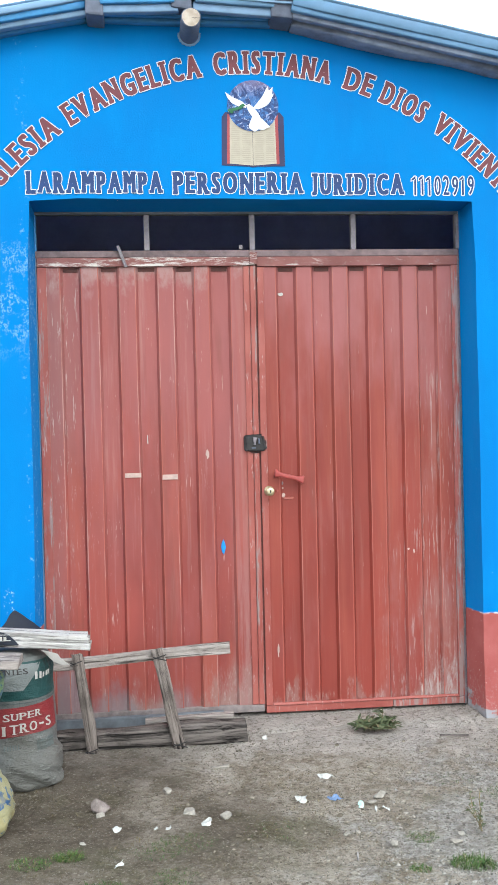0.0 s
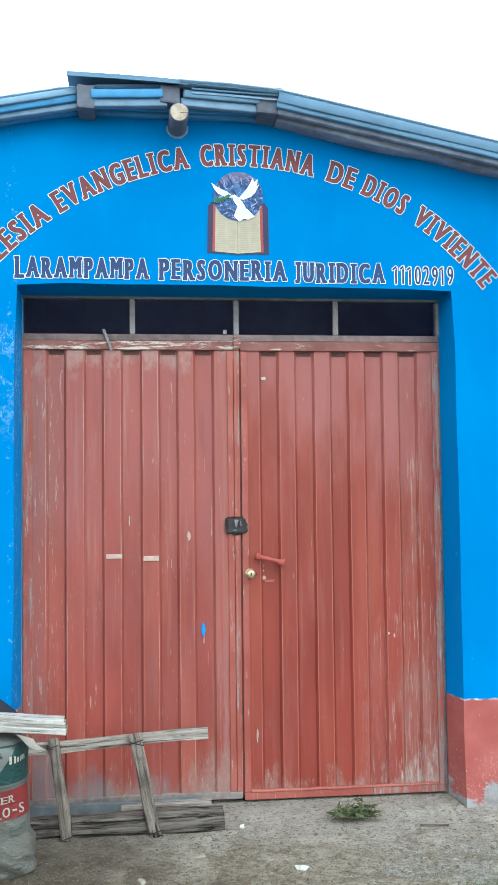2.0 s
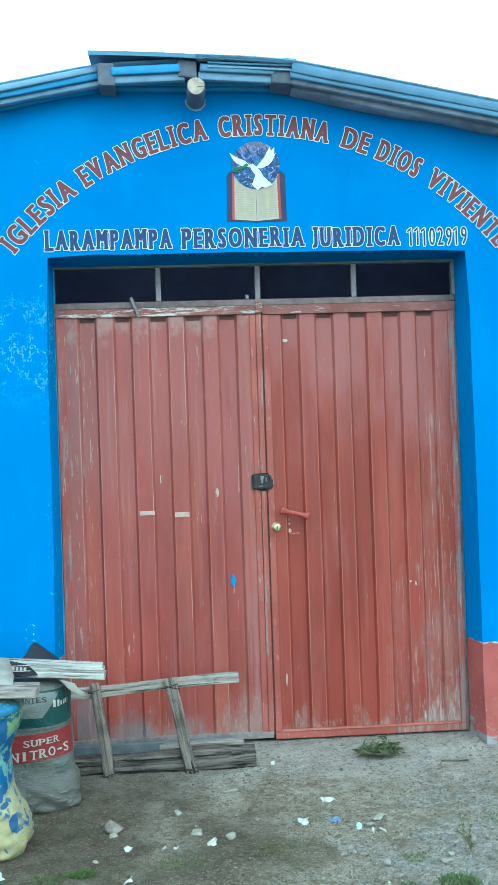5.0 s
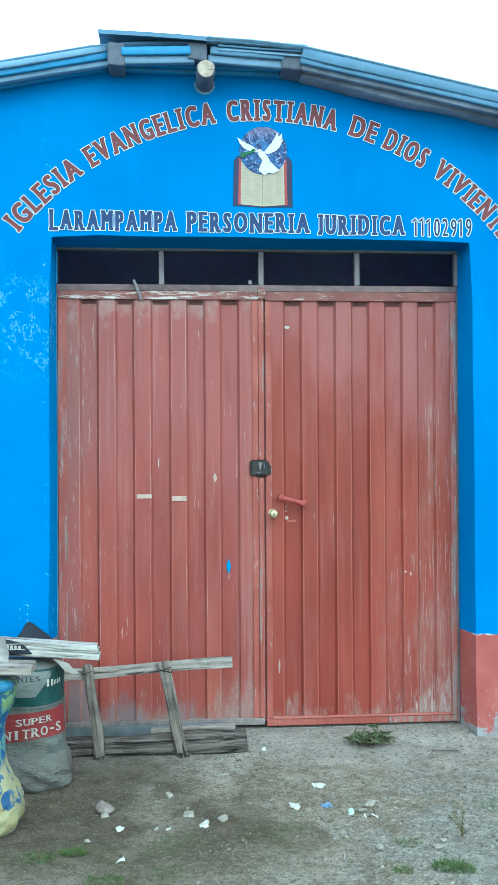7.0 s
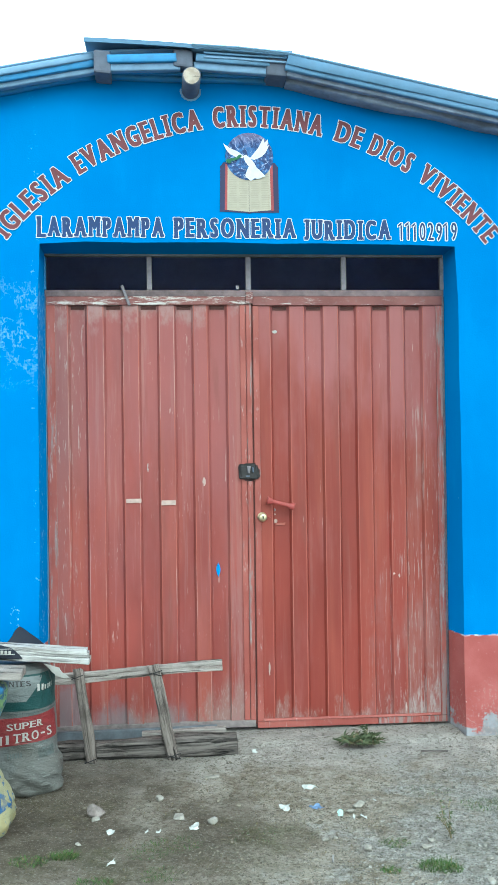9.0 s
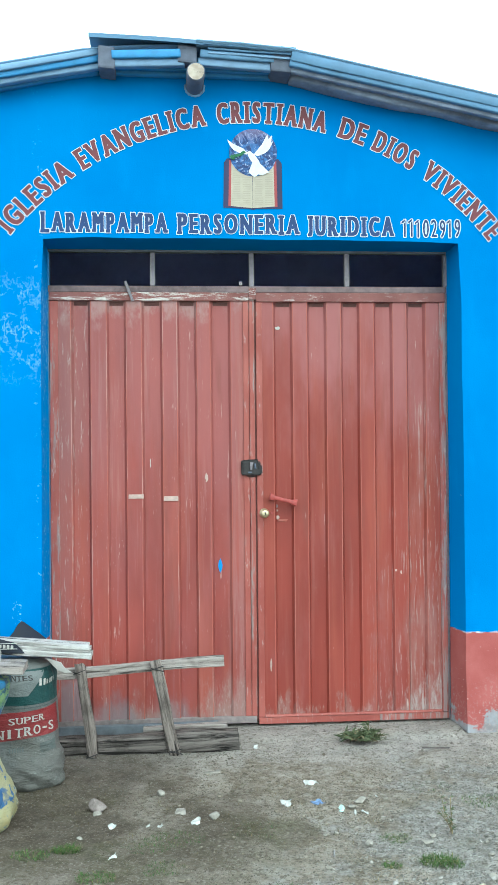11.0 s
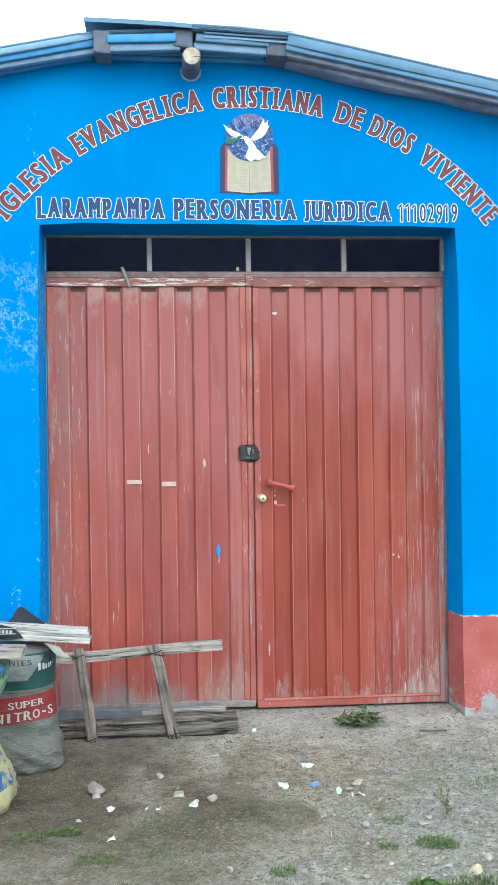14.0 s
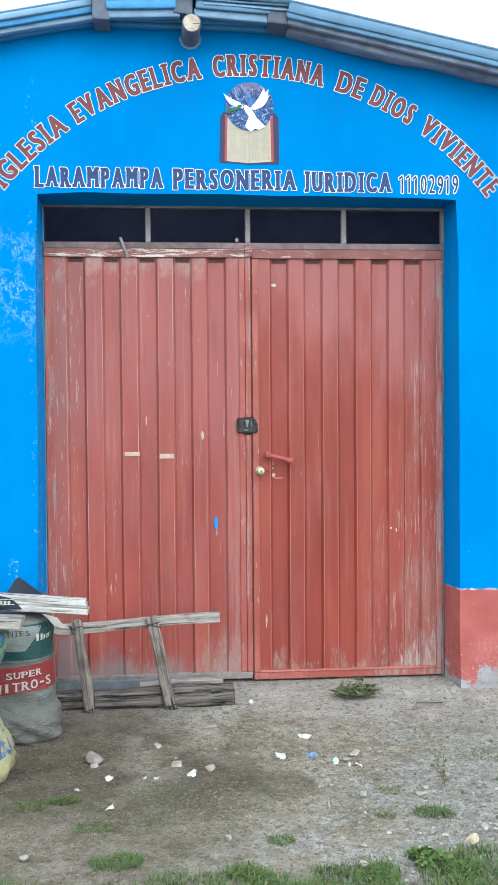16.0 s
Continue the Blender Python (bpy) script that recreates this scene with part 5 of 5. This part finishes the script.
def build_sacks():
    s = Sack(-1.205, -0.42, -0.062, 0.562, ((0, 0.18), (0.07, 0.232), (0.17, 0.243), (0.36, 0.202), (0.55, 0.197), (0.85, 0.203), (0.95, 0.18), (1, 0.13)), 0.74, 3)
    sack = thing("fertiliser_sack", "full grey woven fertiliser sack with green and red print", "sack")
    part("cloth", s.body(), SACK, sack, "soiled grey woven cloth", True)
    part("green_print", s.patch(lambda u, v: (-75 + 175 * u, 0.352 + 0.012 * u + 0.163 * v), 64, 14, 0.002), SACKGREEN, sack, "dark green printed field", True)
    part("grey_wedge", s.patch(lambda u, v: (-70 + (92 + 26 * v) * u, 0.402 + 0.112 * v), 24, 10, 0.0035), sack_cloth("sack_pale_print", (0.17, 0.185, 0.185), (0.12, 0.125, 0.115)), sack, "pale grey printed wedge", True)
    part("print_text", s.text("NTES", 1, 29, 0.474, 0.497, 0.0052, 0.0, 0.03), BLACK, sack, "dark printed capitals")
    bm = bmesh.new()
    for k, hh in enumerate((0.034, 0.03, 0.022, 0.022, 0.022, 0.022)):
        a = 37 + k * 5.8
        s.rect(a, a + 3.4, 0.444 + 0.002 * k, 0.444 + 0.002 * k + hh, 0.0045, 0, bm, 2)
    part("brand_bars", bm, SACKWHITE, sack, "white printed bars")
    red = part("red_label", s.rect(-60, 82, 0.2, 0.328, 0.002, 0.034), SACKRED, sack, "faded red printed band", True)
    part("print_text", s.text("SUPER", -3, 46, 0.276, 0.306, 0.005, 0.014, 0.035), SACKWHITE, red, "white printed capitals")
    part("print_text", s.text("NITRO-S", -19, 64, 0.216, 0.258, 0.005, 0.028, 0.04), SACKWHITE, red, "white printed capitals")
    part("small_print", s.bars(-2, 18, 0.14, 0.162, 0.0035, 3, 0.004), flat("rubbed_print", (0.1, 0.115, 0.115), 0.2, 60), sack, "small rubbed pale bars")
    part("dark_panel", s.rect(38, 66, 0.135, 0.178, 0.003, 0.008), SACKDARK, sack, "dark printed panel", True)
    part("dark_line", s.rect(-60, 90, 0.343, 0.348, 0.003, 0.014), SACKDARK, sack, "", True)

    s2 = Sack(-1.41, -0.94, -0.066, 0.6, ((0, 0.235), (0.07, 0.29), (0.2, 0.276), (0.45, 0.232), (0.62, 0.235), (0.87, 0.284), (0.95, 0.295), (1, 0.2)), 0.7, 11, (-0.045, 0.0))
    sack2 = thing("printed_sack", "full printed sack in cream, blue and green, soiled", "sack")
    part("cloth", s2.body(), PRINTED, sack2, "printed woven cloth with creases", True)
    rng = random.Random(8)
    for z in (0.5, 0.445, 0.36, 0.235, 0.215, 0.17, 0.095):
        a = 52 + rng.uniform(-10, 14)
        hh, ww = rng.uniform(0.012, 0.036), rng.uniform(3, 10)
        part("blue_motif", s2.patch(lambda u, v: (a + ww * (u - 0.5) * 2 * math.sin(math.pi * (0.12 + 0.76 * v)) + 5 * v, z + hh * (v - 0.5) * 2), 5, 6, 0.003), BLUEPRINT, sack2, "", True)
    part("printed_seam", s2.rect(44, 74, 0.545, 0.585, 0.003), flat("blue_print", (0.03, 0.12, 0.24), 0.2, 30, 0.55), sack2, "", True)
    part("green_field", s2.rect(-20, 40, 0.31, 0.42, 0.003), flat("green_sack_print", (0.03, 0.19, 0.06), 0.3, 20, 0.5), sack2, "", True)
    part("dark_motif", s2.rect(22, 36, 0.45, 0.5, 0.0045), BLUEPRINT, sack2, "", True)


build_sacks()


def cloth_patch(name, corners, n, amp, seed, mat, label, category, th=0.004, f=9):
    """A crumpled sheet over four corners, with thickness."""
    a, b, c, d = (Vector(p) for p in corners)
    bm = bmesh.new()
    g = []
    for j in range(n + 1):
        row = []
        for i in range(n + 1):
            u, v = i / n, j / n
            p = (a * (1 - u) + b * u) * (1 - v) + (d * (1 - u) + c * u) * v
            p += Vector((noise.noise(p * f + Vector((seed, 0, 0))), noise.noise(p * f + Vector((0, seed, 0))), noise.noise(p * f + Vector((0, 0, seed))))) * amp
            row.append(bm.verts.new(p))
        g.append(row)
    for j in range(n):
        for i in range(n):
            bm.faces.new((g[j][i], g[j][i + 1], g[j + 1][i + 1], g[j + 1][i]))
    bmesh.ops.recalc_face_normals(bm, faces=bm.faces)
    bmesh.ops.solidify(bm, geom=list(bm.faces), thickness=th)
    if label:
        return solid(name, bm, mat, label, category, "", True)
    return bm


# split timbers stacked across the sacks
for a, b, w, h, seed in (((-1.85, -0.5, 0.653), (-0.832, -0.5, 0.572), 0.11, 0.026, 1), ((-1.8, -0.48, 0.676), (-0.838, -0.49, 0.595), 0.1, 0.02, 2), ((-1.9, -0.5, 0.703), (-0.842, -0.49, 0.616), 0.09, 0.022, 3)):
    solid("split_timber", beam((Vector(b) - Vector(a)).length, w, h, seed, 0.005, 18, 0.004), WOOD_PALE, "pale rough split timber lying across the sack", "timber", "", False, between(a, b, (0, 0, 1)), "timbers on the sacks")
for a, b, w, h, seed in (((-1.9, -0.95, 0.628), (-1.082, -0.95, 0.62), 0.16, 0.03, 5),):
    solid("grey_board", beam((Vector(b) - Vector(a)).length, w, h, seed, 0.006, 16, 0.005), WOOD, "grey weathered board lying on the printed sack", "board", "", False, between(a, b, (0, 0, 1)))
cloth_patch("sack_flap", ((-1.05, -0.545, 0.562), (-0.965, -0.545, 0.556), (-0.915, -0.555, 0.492), (-0.945, -0.555, 0.5)), 12, 0.02, 3, PALECLOTH, "pale frayed flap hanging below the timber", "cloth")
cloth_patch("navy_sheet", ((-1.3, -0.4, 0.61), (-1.03, -0.38, 0.59), (-1.1, -0.32, 0.655), (-1.175, -0.32, 0.7)), 14, 0.022, 5, NAVYSHEET, "dark folded plastic sheet sticking up behind the timber", "plastic sheet")
cloth_patch("pale_cloth", ((-1.75, -0.93, 0.655), (-1.19, -0.93, 0.645), (-1.24, -0.7, 0.7), (-1.75, -0.6, 0.78)), 16, 0.02, 7, PALECLOTH, "crumpled pale sackcloth heaped on the board", "cloth")
band = cloth_patch("folded_empty_sack", ((-1.5, -0.575, 0.625), (-1.14, -0.566, 0.602), (-1.2, -0.535, 0.655), (-1.5, -0.53, 0.7)), 14, 0.008, 9, NAVYSHEET, "folded empty navy sack with a white printed mark", "sack")
bm = bmesh.new()
for i in range(6):
    x = -1.29 + i * 0.018
    z = 0.633 - i * 0.0015
    box(x, x + 0.012, -0.581, -0.576, z, z + 0.016, 0.001, bm)
part("print_bars", bm, SACKWHITE, band, "white printed bars")
for z0, z1, s in ((0.628, 0.6305, 0), (0.6535, 0.656, 1)):
    part("print_line", box(-1.305, -1.17, -0.581, -0.577, z0 - 0.004, z1 - 0.004), SACKWHITE, band)


# ---- old timber frame leaning on the door ----
def build_frame():
    fr = thing("timber_frame", "old weathered timber frame of planks wired to a log", "timber frame")
    p = part("top_plank", beam(0.97, 0.028, 0.052, 21, 0.004, 20, 0.004), WOOD, fr, "grey sawn top plank")
    p.matrix_basis = between((-1.15, -0.1, 0.393), (-0.183, -0.1, 0.446), (0, -1, 0)) @ Matrix.Rotation(radians(90), 4, "X")
    for k, (a, b, w) in enumerate((((-0.925, -0.132, 0.452), (-0.853, -0.168, -0.03), 0.045), ((-0.532, -0.132, 0.463), (-0.427, -0.162, -0.018), 0.052))):
        q = part("post", beam((Vector(b) - Vector(a)).length, w, 0.04, 31 + k, 0.012, 18, 0.008, 0.25), WOOD_POST, fr, "twisted grey post", True)
        q.matrix_basis = between(a, b, (0, -1, 0))
        for m, t in ((0.08, 0.0), (0.95, 0.0)):
            c = Vector(a) * (1 - m) + Vector(b) * m
            for z, tilt in ((0.004, 0.35), (-0.006, -0.3)):
                ob = part("wire_tie", beam(w + 0.016, 0.004, 0.004, 5, 0.0, 3, 0.001), BLACK, fr)
                ob.matrix_basis = between((c.x - w / 2 - 0.008, c.y - 0.024, c.z + z - tilt * 0.03), (c.x + w / 2 + 0.008, c.y - 0.024, c.z + z + tilt * 0.03), (0, -1, 0))
    lg = part("log", beam(1.06, 0.098, 0.1, 41, 0.014, 34, 0.024), WOOD_DARK, fr, "dark cracked log at the foot", True)
    lg.matrix_basis = between((-1.17, -0.098, 0.008), (-0.115, -0.078, 0.032), (0, -1, 0))
    sl = part("upper_slat", beam(0.44, 0.022, 0.05, 43, 0.004, 12, 0.004), WOOD, fr, "thin grey slat behind the log")
    sl.matrix_basis = between((-0.6, 0.0, 0.073), (-0.13, -0.01, 0.085), (0, -1, 0))


build_frame()
ob = solid("sill_board", beam(0.89, 0.055, 0.03, 45, 0.004, 16, 0.004), SILL, "faded blue-grey board below the door leaf", "board", "structure", False, between((-1.09, 0.12, 0.042), (-0.2, 0.12, 0.046), (0, -1, 0)))

# ---- stones, litter and plants on the ground ----
STONES = (
    (-0.79, -0.83, 0.058, 0.042, 0.038, STONE_PINK, "broken pinkish-grey stone on the trodden earth"),
    (-0.787, -0.888, 0.026, 0.018, 0.014, STONE, "small pale stone against a larger one"),
    (-0.509, -0.67, 0.03, 0.024, 0.018, STONE, "rounded grey pebble on the trodden earth"),
    (0.385, -0.865, 0.04, 0.026, 0.022, STONE, "flat grey stone among gravel"),
    (0.334, -0.93, 0.024, 0.018, 0.012, STONE, "flat grey stone among gravel"),
    (0.329, -1.335, 0.024, 0.02, 0.016, STONE, "rounded grey pebble on the trodden earth"),
    (0.18, -1.21, 0.03, 0.022, 0.012, STONE, "flat grey stone among gravel"),
    (0.22, -1.19, 0.02, 0.014, 0.01, STONE, "flat grey stone among gravel"),
    (0.63, -1.83, 0.04, 0.028, 0.022, stone_mat("yellow_stone", (0.34, 0.28, 0.19), (0.5, 0.43, 0.32)), "yellowish angular stone beside the grass"),
    (-0.28, -1.0, 0.03, 0.026, 0.02, STONE, "rounded grey pebble on the trodden earth"),
    (-0.842, -1.156, 0.018, 0.014, 0.01, STONE, "small pale stone on damp earth"),
    (-0.25, -1.72, 0.02, 0.016, 0.014, STONE, "rounded grey pebble on the trodden earth"),
    (0.56, -1.36, 0.03, 0.022, 0.016, STONE, "flat grey stone among gravel"),
    (0.6, -1.29, 0.022, 0.016, 0.012, STONE, "flat grey stone among gravel"),
    (-0.42, -0.92, 0.05, 0.035, 0.01, STONE, "flat half-buried stone in the earth"),
    (-0.98, -1.8, 0.024, 0.018, 0.013, STONE, "rounded grey pebble on the trodden earth"),
    (0.72, -1.7, 0.022, 0.018, 0.013, STONE, "flat grey stone among gravel"),
    (0.78, -1.5, 0.026, 0.018, 0.013, STONE, "flat grey stone among gravel"),
    (0.2, -1.98, 0.022, 0.018, 0.014, STONE, "rounded grey pebble on the trodden earth"),
)
for i, (x, y, sx, sy, sz, mat, label) in enumerate(STONES):
    solid("stone", rock(sx, sy, sz, 100 + i, 26 if "round" in label else 15), mat, label, "stone", "", "round" in label, pose(x, y, ground_z(x, y)), "loose stones")


def scrap(x, y, w, h, seed, mat, label, amp=0.013, tall=0.012):
    z = ground_z(x, y) + 0.006
    bm = cloth_patch("", ((-w / 2, -h / 2, 0), (w / 2, -h / 2, 0), (w / 2 * 0.8, h / 2, tall), (-w / 2, h / 2, tall * 0.4)), 6, amp, seed, None, "", "", 0.0015, 40)
    lo = min(v.co.z for v in bm.verts)
    for v in bm.verts:
        v.co.z -= lo
    rng = random.Random(seed)
    solid("paper_scrap", bm, mat, label, "litter", "", False, pose(x, y, z - 0.007, 0, 0, rng.uniform(-40, 40)), "scraps of litter")


for i, (x, y, w, h, mat, label) in enumerate((
    (0.2, -0.6, 0.085, 0.035, PAPER, "crumpled white paper strip on the earth"),
    (0.05, -0.85, 0.065, 0.05, PAPER, "crumpled white paper on the earth"),
    (0.195, -0.84, 0.07, 0.06, BLUEPLASTIC, "faded blue plastic scrap on the earth"),
    (0.285, -0.95, 0.03, 0.035, MINT, "pale green paper scrap on the earth"),
    (0.34, -0.99, 0.03, 0.014, PAPER, "torn white paper scrap on the earth"),
    (0.385, -0.985, 0.035, 0.012, PAPER, "torn white paper scrap on the earth"),
    (0.47, -0.8, 0.014, 0.03, PAPER, "small white paper scrap on the earth"),
    (-0.717, -1.05, 0.04, 0.03, PAPER, "white paper scrap with dark rim"),
    (-0.697, -1.37, 0.035, 0.04, PAPER, "torn white paper scrap on the earth"),
    (-0.51, -1.065, 0.035, 0.014, PAPER, "torn white paper scrap on the earth"),
    (-0.56, -1.07, 0.02, 0.012, PAPER, "small white paper scrap on the earth"),
    (-0.36, -1.06, 0.055, 0.05, PAPER, "crumpled white paper on the earth"),
    (-1.22, -1.27, 0.05, 0.07, MINT, "pale green paper scrap on the earth"),
    (-0.02, -0.11, 0.035, 0.03, PAPER, "white paper scrap on the mortar"),
)):
    scrap(x, y, w * 0.76, h * 0.76, 50 + i, mat, label)
solid("stick", beam(0.06, 0.006, 0.006, 3, 0.001, 5, 0.002), WOOD_PALE, "short pale stick lying on gravel", "stick", "", False, pose(0.165, -1.46, ground_z(0.165, -1.46) + 0.006, 0, 0, 80))
solid("twig", beam(0.14, 0.006, 0.006, 4, 0.004, 8, 0.002), WOOD_DARK, "thin dark twig lying on mortar", "twig", "", False, pose(0.84, -0.19, ground_z(0.84, -0.19) + 0.006, 0, 0, -8))
solid("broken_tile", uneven(box(-0.045, 0.045, -0.016, 0.016, 0, 0.006, 0.002), 0.01, 30), STONE, "thin broken flake of mortar on earth", "mortar flake", "", False, pose(-0.26, -0.42, ground_z(-0.26, -0.42), 0, 0, 12))


def blades(name, mat, spots, seed, label, category, kind):
    """Many bent tapering blades; spots: x, y, radius, count, length, spread."""
    rng = random.Random(seed)
    verts, faces = [], []
    for x, y, r, count, ln, spread, wid in spots:
        for _ in range(count):
            a, d = rng.random() * math.tau, r * math.sqrt(rng.random())
            px, py = x + math.cos(a) * d, y + math.sin(a) * d * 0.8
            h = ln * rng.uniform(0.45, 1.25)
            b = rng.random() * math.tau
            lean = spread * rng.uniform(0.2, 1.2) * h
            w = wid * rng.uniform(0.6, 1.3)
            ux, uy = math.cos(b + 1.57) * w, math.sin(b + 1.57) * w
            dx, dy = math.cos(b) * lean, math.sin(b) * lean
            z = ground_z(px, py) - 0.003
            k = len(verts)
            verts += [(px - ux, py - uy, z), (px + ux, py + uy, z), (px - ux * 0.8 + dx * 0.35, py - uy * 0.8 + dy * 0.35, z + h * 0.55),
                      (px + ux * 0.8 + dx * 0.35, py + uy * 0.8 + dy * 0.35, z + h * 0.55), (px + dx, py + dy, z + h * (1 - 0.25 * spread))]
            faces += [(k, k + 1, k + 3, k + 2), (k + 2, k + 3, k + 4)]
    me = bpy.data.meshes.new(name)
    me.from_pydata(verts, [], faces)
    me.materials.append(mat)
    ob = new(name, me)
    return tagged(ob, label, category, "", kind)


def grass_spots():
    rng = random.Random(17)
    spots = []
    for _ in range(900):
        x = rng.uniform(-3.2, 3.2)
        edge = -1.98 - 0.16 * noise.noise(Vector((x * 2.1, 3, 1))) + 0.05 * x
        y = edge - abs(rng.gauss(0, 0.55))
        if noise.noise(Vector((x * 1.9, y * 1.9, 9))) > -0.3 - 0.25 * max(-1, min(1, x)) + 0.6 * (y + 1.95):
            spots.append((x, y, 0.08, 130, 0.034, 1.1, 0.0019))
    for x, y, r, c, ln in ((0.56, -1.54, 0.07, 150, 0.05), (0.6, -1.58, 0.05, 60, 0.04), (0.37, -1.56, 0.04, 60, 0.03), (0.45, -1.28, 0.07, 90, 0.025), (-0.89, -1.27, 0.06, 140, 0.04), (-1.02, -1.32, 0.08, 120, 0.03),
                        (-0.45, -1.22, 0.12, 130, 0.02), (-0.56, -1.28, 0.1, 90, 0.02), (-0.75, -1.55, 0.08, 110, 0.03), (-0.5, -1.5, 0.09, 90, 0.022), (-0.06, -1.74, 0.05, 80, 0.04), (-0.65, -1.86, 0.09, 220, 0.045),
                        (0.95, -0.9, 0.12, 120, 0.03), (1.0, -1.25, 0.08, 120, 0.04), (-0.1, -1.15, 0.12, 60, 0.018), (0.75, -0.7, 0.12, 60, 0.02), (-1.25, -1.5, 0.1, 140, 0.04), (0.42, -1.92, 0.06, 90, 0.035)):
        spots.append((x, y, r, c * 2, ln * 0.62, 1.4, 0.0016))
    return spots


blades("grass", GRASS, grass_spots(), 5, "short green grass growing at the edge of the earth", "grass", "stuff")
blades("dry_grass", DRYSTALK, [(random.Random(i).uniform(-1.2, 1.1), random.Random(i + 500).uniform(-1.9, -0.5), 0.1, 22, 0.016, 1.1, 0.0014) for i in range(70)], 6, "sparse trampled dry grass on the earth", "dry grass", "stuff")


def leafy(name, at, stems, seed, mat, label, category, flat_by, length, leaf):
    """A plant of bent stems that each carry pointed leaves."""
    rng = random.Random(seed)
    verts, faces = [], []

    def ribbon(p, q, w):
        d = (q - p)
        side = d.cross(Vector((0, 1, 0.3))).normalized() * w
        k = len(verts)
        verts.extend([tuple(p - side), tuple(p + side), tuple(q + side * 0.6), tuple(q - side * 0.6)])
        faces.append((k, k + 1, k + 2, k + 3))

    plant = thing(name, label, category, Matrix.Translation(at))
    lv, lf = [], []
    for s in range(stems):
        a = rng.random() * math.tau
        d = Vector((math.cos(a) * flat_by[0], math.sin(a) * flat_by[1], flat_by[2] * rng.uniform(0.5, 1.1))).normalized()
        ln = length * rng.uniform(0.6, 1.15)
        p = Vector((rng.gauss(0, 0.02) * flat_by[0], rng.gauss(0, 0.01), 0.006))
        segs = 6
        for i in range(segs):
            q = p + d * ln / segs
            q.z = max(q.z, 0.008)
            ribbon(p, q, 0.0022)
            d = (d + Vector((rng.gauss(0, 0.12), rng.gauss(0, 0.1), -0.1 * flat_by[0]))).normalized()
            for _ in range(leaf[0]):
                b = rng.random() * math.tau
                o = Vector((math.cos(b), math.sin(b) * 0.7, rng.uniform(-0.1, 0.7))).normalized()
                l2 = leaf[1] * rng.uniform(0.6, 1.3)
                side = o.cross(Vector((rng.gauss(0, 1), rng.gauss(0, 1), 1))).normalized() * leaf[2]
                k = len(lv)
                m, e = q + o * l2 * 0.45, q + o * l2 + Vector((0, 0, -0.12 * l2))
                lv.extend([tuple(q), tuple(m + side), tuple(e), tuple(m - side + Vector((0, 0, 0.002)))])
                lf.extend([(k, k + 1, k + 2), (k, k + 2, k + 3)])
            p = q
    for nm, v, f, mm in (("stems", verts, faces, DRYSTALK), ("leaves", lv, lf, mat)):
        me = bpy.data.meshes.new(nm)
        me.from_pydata(v, [], f)
        me.materials.append(mm)
        o = new(nm, me)
        o.parent = plant


leafy("uprooted_weed", (0.545, -0.09, 0.004), 24, 4, WEED, "uprooted dark green weed wilting on the threshold", "weed", (1.0, 0.5, 0.45), 0.1, (3, 0.052, 0.0065))
leafy("stalky_weed", (0.687, -1.28, ground_z(0.687, -1.28)), 5, 9, WEED, "thin upright weed stalks in gravel", "weed", (0.2, 0.2, 1.0), 0.16, (2, 0.02, 0.004))
leafy("clover_plant", (0.42, -1.97, ground_z(0.42, -1.97)), 12, 12, GRASS, "low broad-leaved green plant in the grass", "plant", (0.9, 0.8, 0.7), 0.06, (4, 0.025, 0.009))
leafy("clover_plant", (0.85, -2.0, ground_z(0.85, -2.0)), 12, 15, GRASS, "low broad-leaved green plant in the grass", "plant", (0.9, 0.8, 0.7), 0.06, (4, 0.025, 0.009))


def build_gravel():
    t = (1 + 5 ** 0.5) / 2
    base = [Vector(v).normalized() for v in ((-1, t, 0), (1, t, 0), (-1, -t, 0), (1, -t, 0), (0, -1, t), (0, 1, t), (0, -1, -t), (0, 1, -t), (t, 0, -1), (t, 0, 1), (-t, 0, -1), (-t, 0, 1))]
    tri = ((0, 11, 5), (0, 5, 1), (0, 1, 7), (0, 7, 10), (0, 10, 11), (1, 5, 9), (5, 11, 4), (11, 10, 2), (10, 7, 6), (7, 1, 8), (3, 9, 4), (3, 4, 2), (3, 2, 6), (3, 6, 8), (3, 8, 9), (4, 9, 5), (2, 4, 11), (6, 2, 10), (8, 6, 7), (9, 8, 1))
    rng = random.Random(31)
    verts, faces = [], []
    n = 0
    while n < 15000:
        x, y = rng.uniform(-1.7, 1.7), rng.uniform(-2.6, -0.12)
        dens = 0.1 + 0.4 * max(0, min(1, (x + 0.5) / 1.2)) * max(0, min(1, (-y - 0.5) / 0.9)) + 0.35 * noise.noise(Vector((x * 2.2, y * 2.2, 2)))
        if rng.random() > dens + 0.08 - 0.16 * max(0, min(1, 0.3 - x)):
            continue
        n += 1
        r = 0.0017 * (1 + rng.paretovariate(2.1) * 0.6)
        r = min(r, 0.012)
        k = len(verts)
        z = ground_z(x, y)
        c, s = math.cos(n), math.sin(n)
        ex, ey, ez = r * rng.uniform(0.8, 1.6), r * rng.uniform(0.7, 1.1), r * rng.uniform(0.45, 0.8)
        for v in base:
            j = 1 + rng.uniform(-0.2, 0.2)
            a, b = v.x * ex * j, v.y * ey * j
            verts.append((x + a * c - b * s, y + a * s + b * c, z + ez * 0.35 + v.z * ez * j))
        faces += [(k + a, k + b, k + d) for a, b, d in tri]
    me = bpy.data.meshes.new("gravel")
    me.from_pydata(verts, [], faces)
    me.materials.append(GRAVEL)
    tagged(new("gravel", me), "loose grey and pale gravel scattered on earth", "gravel", "", "stuff")


build_gravel()
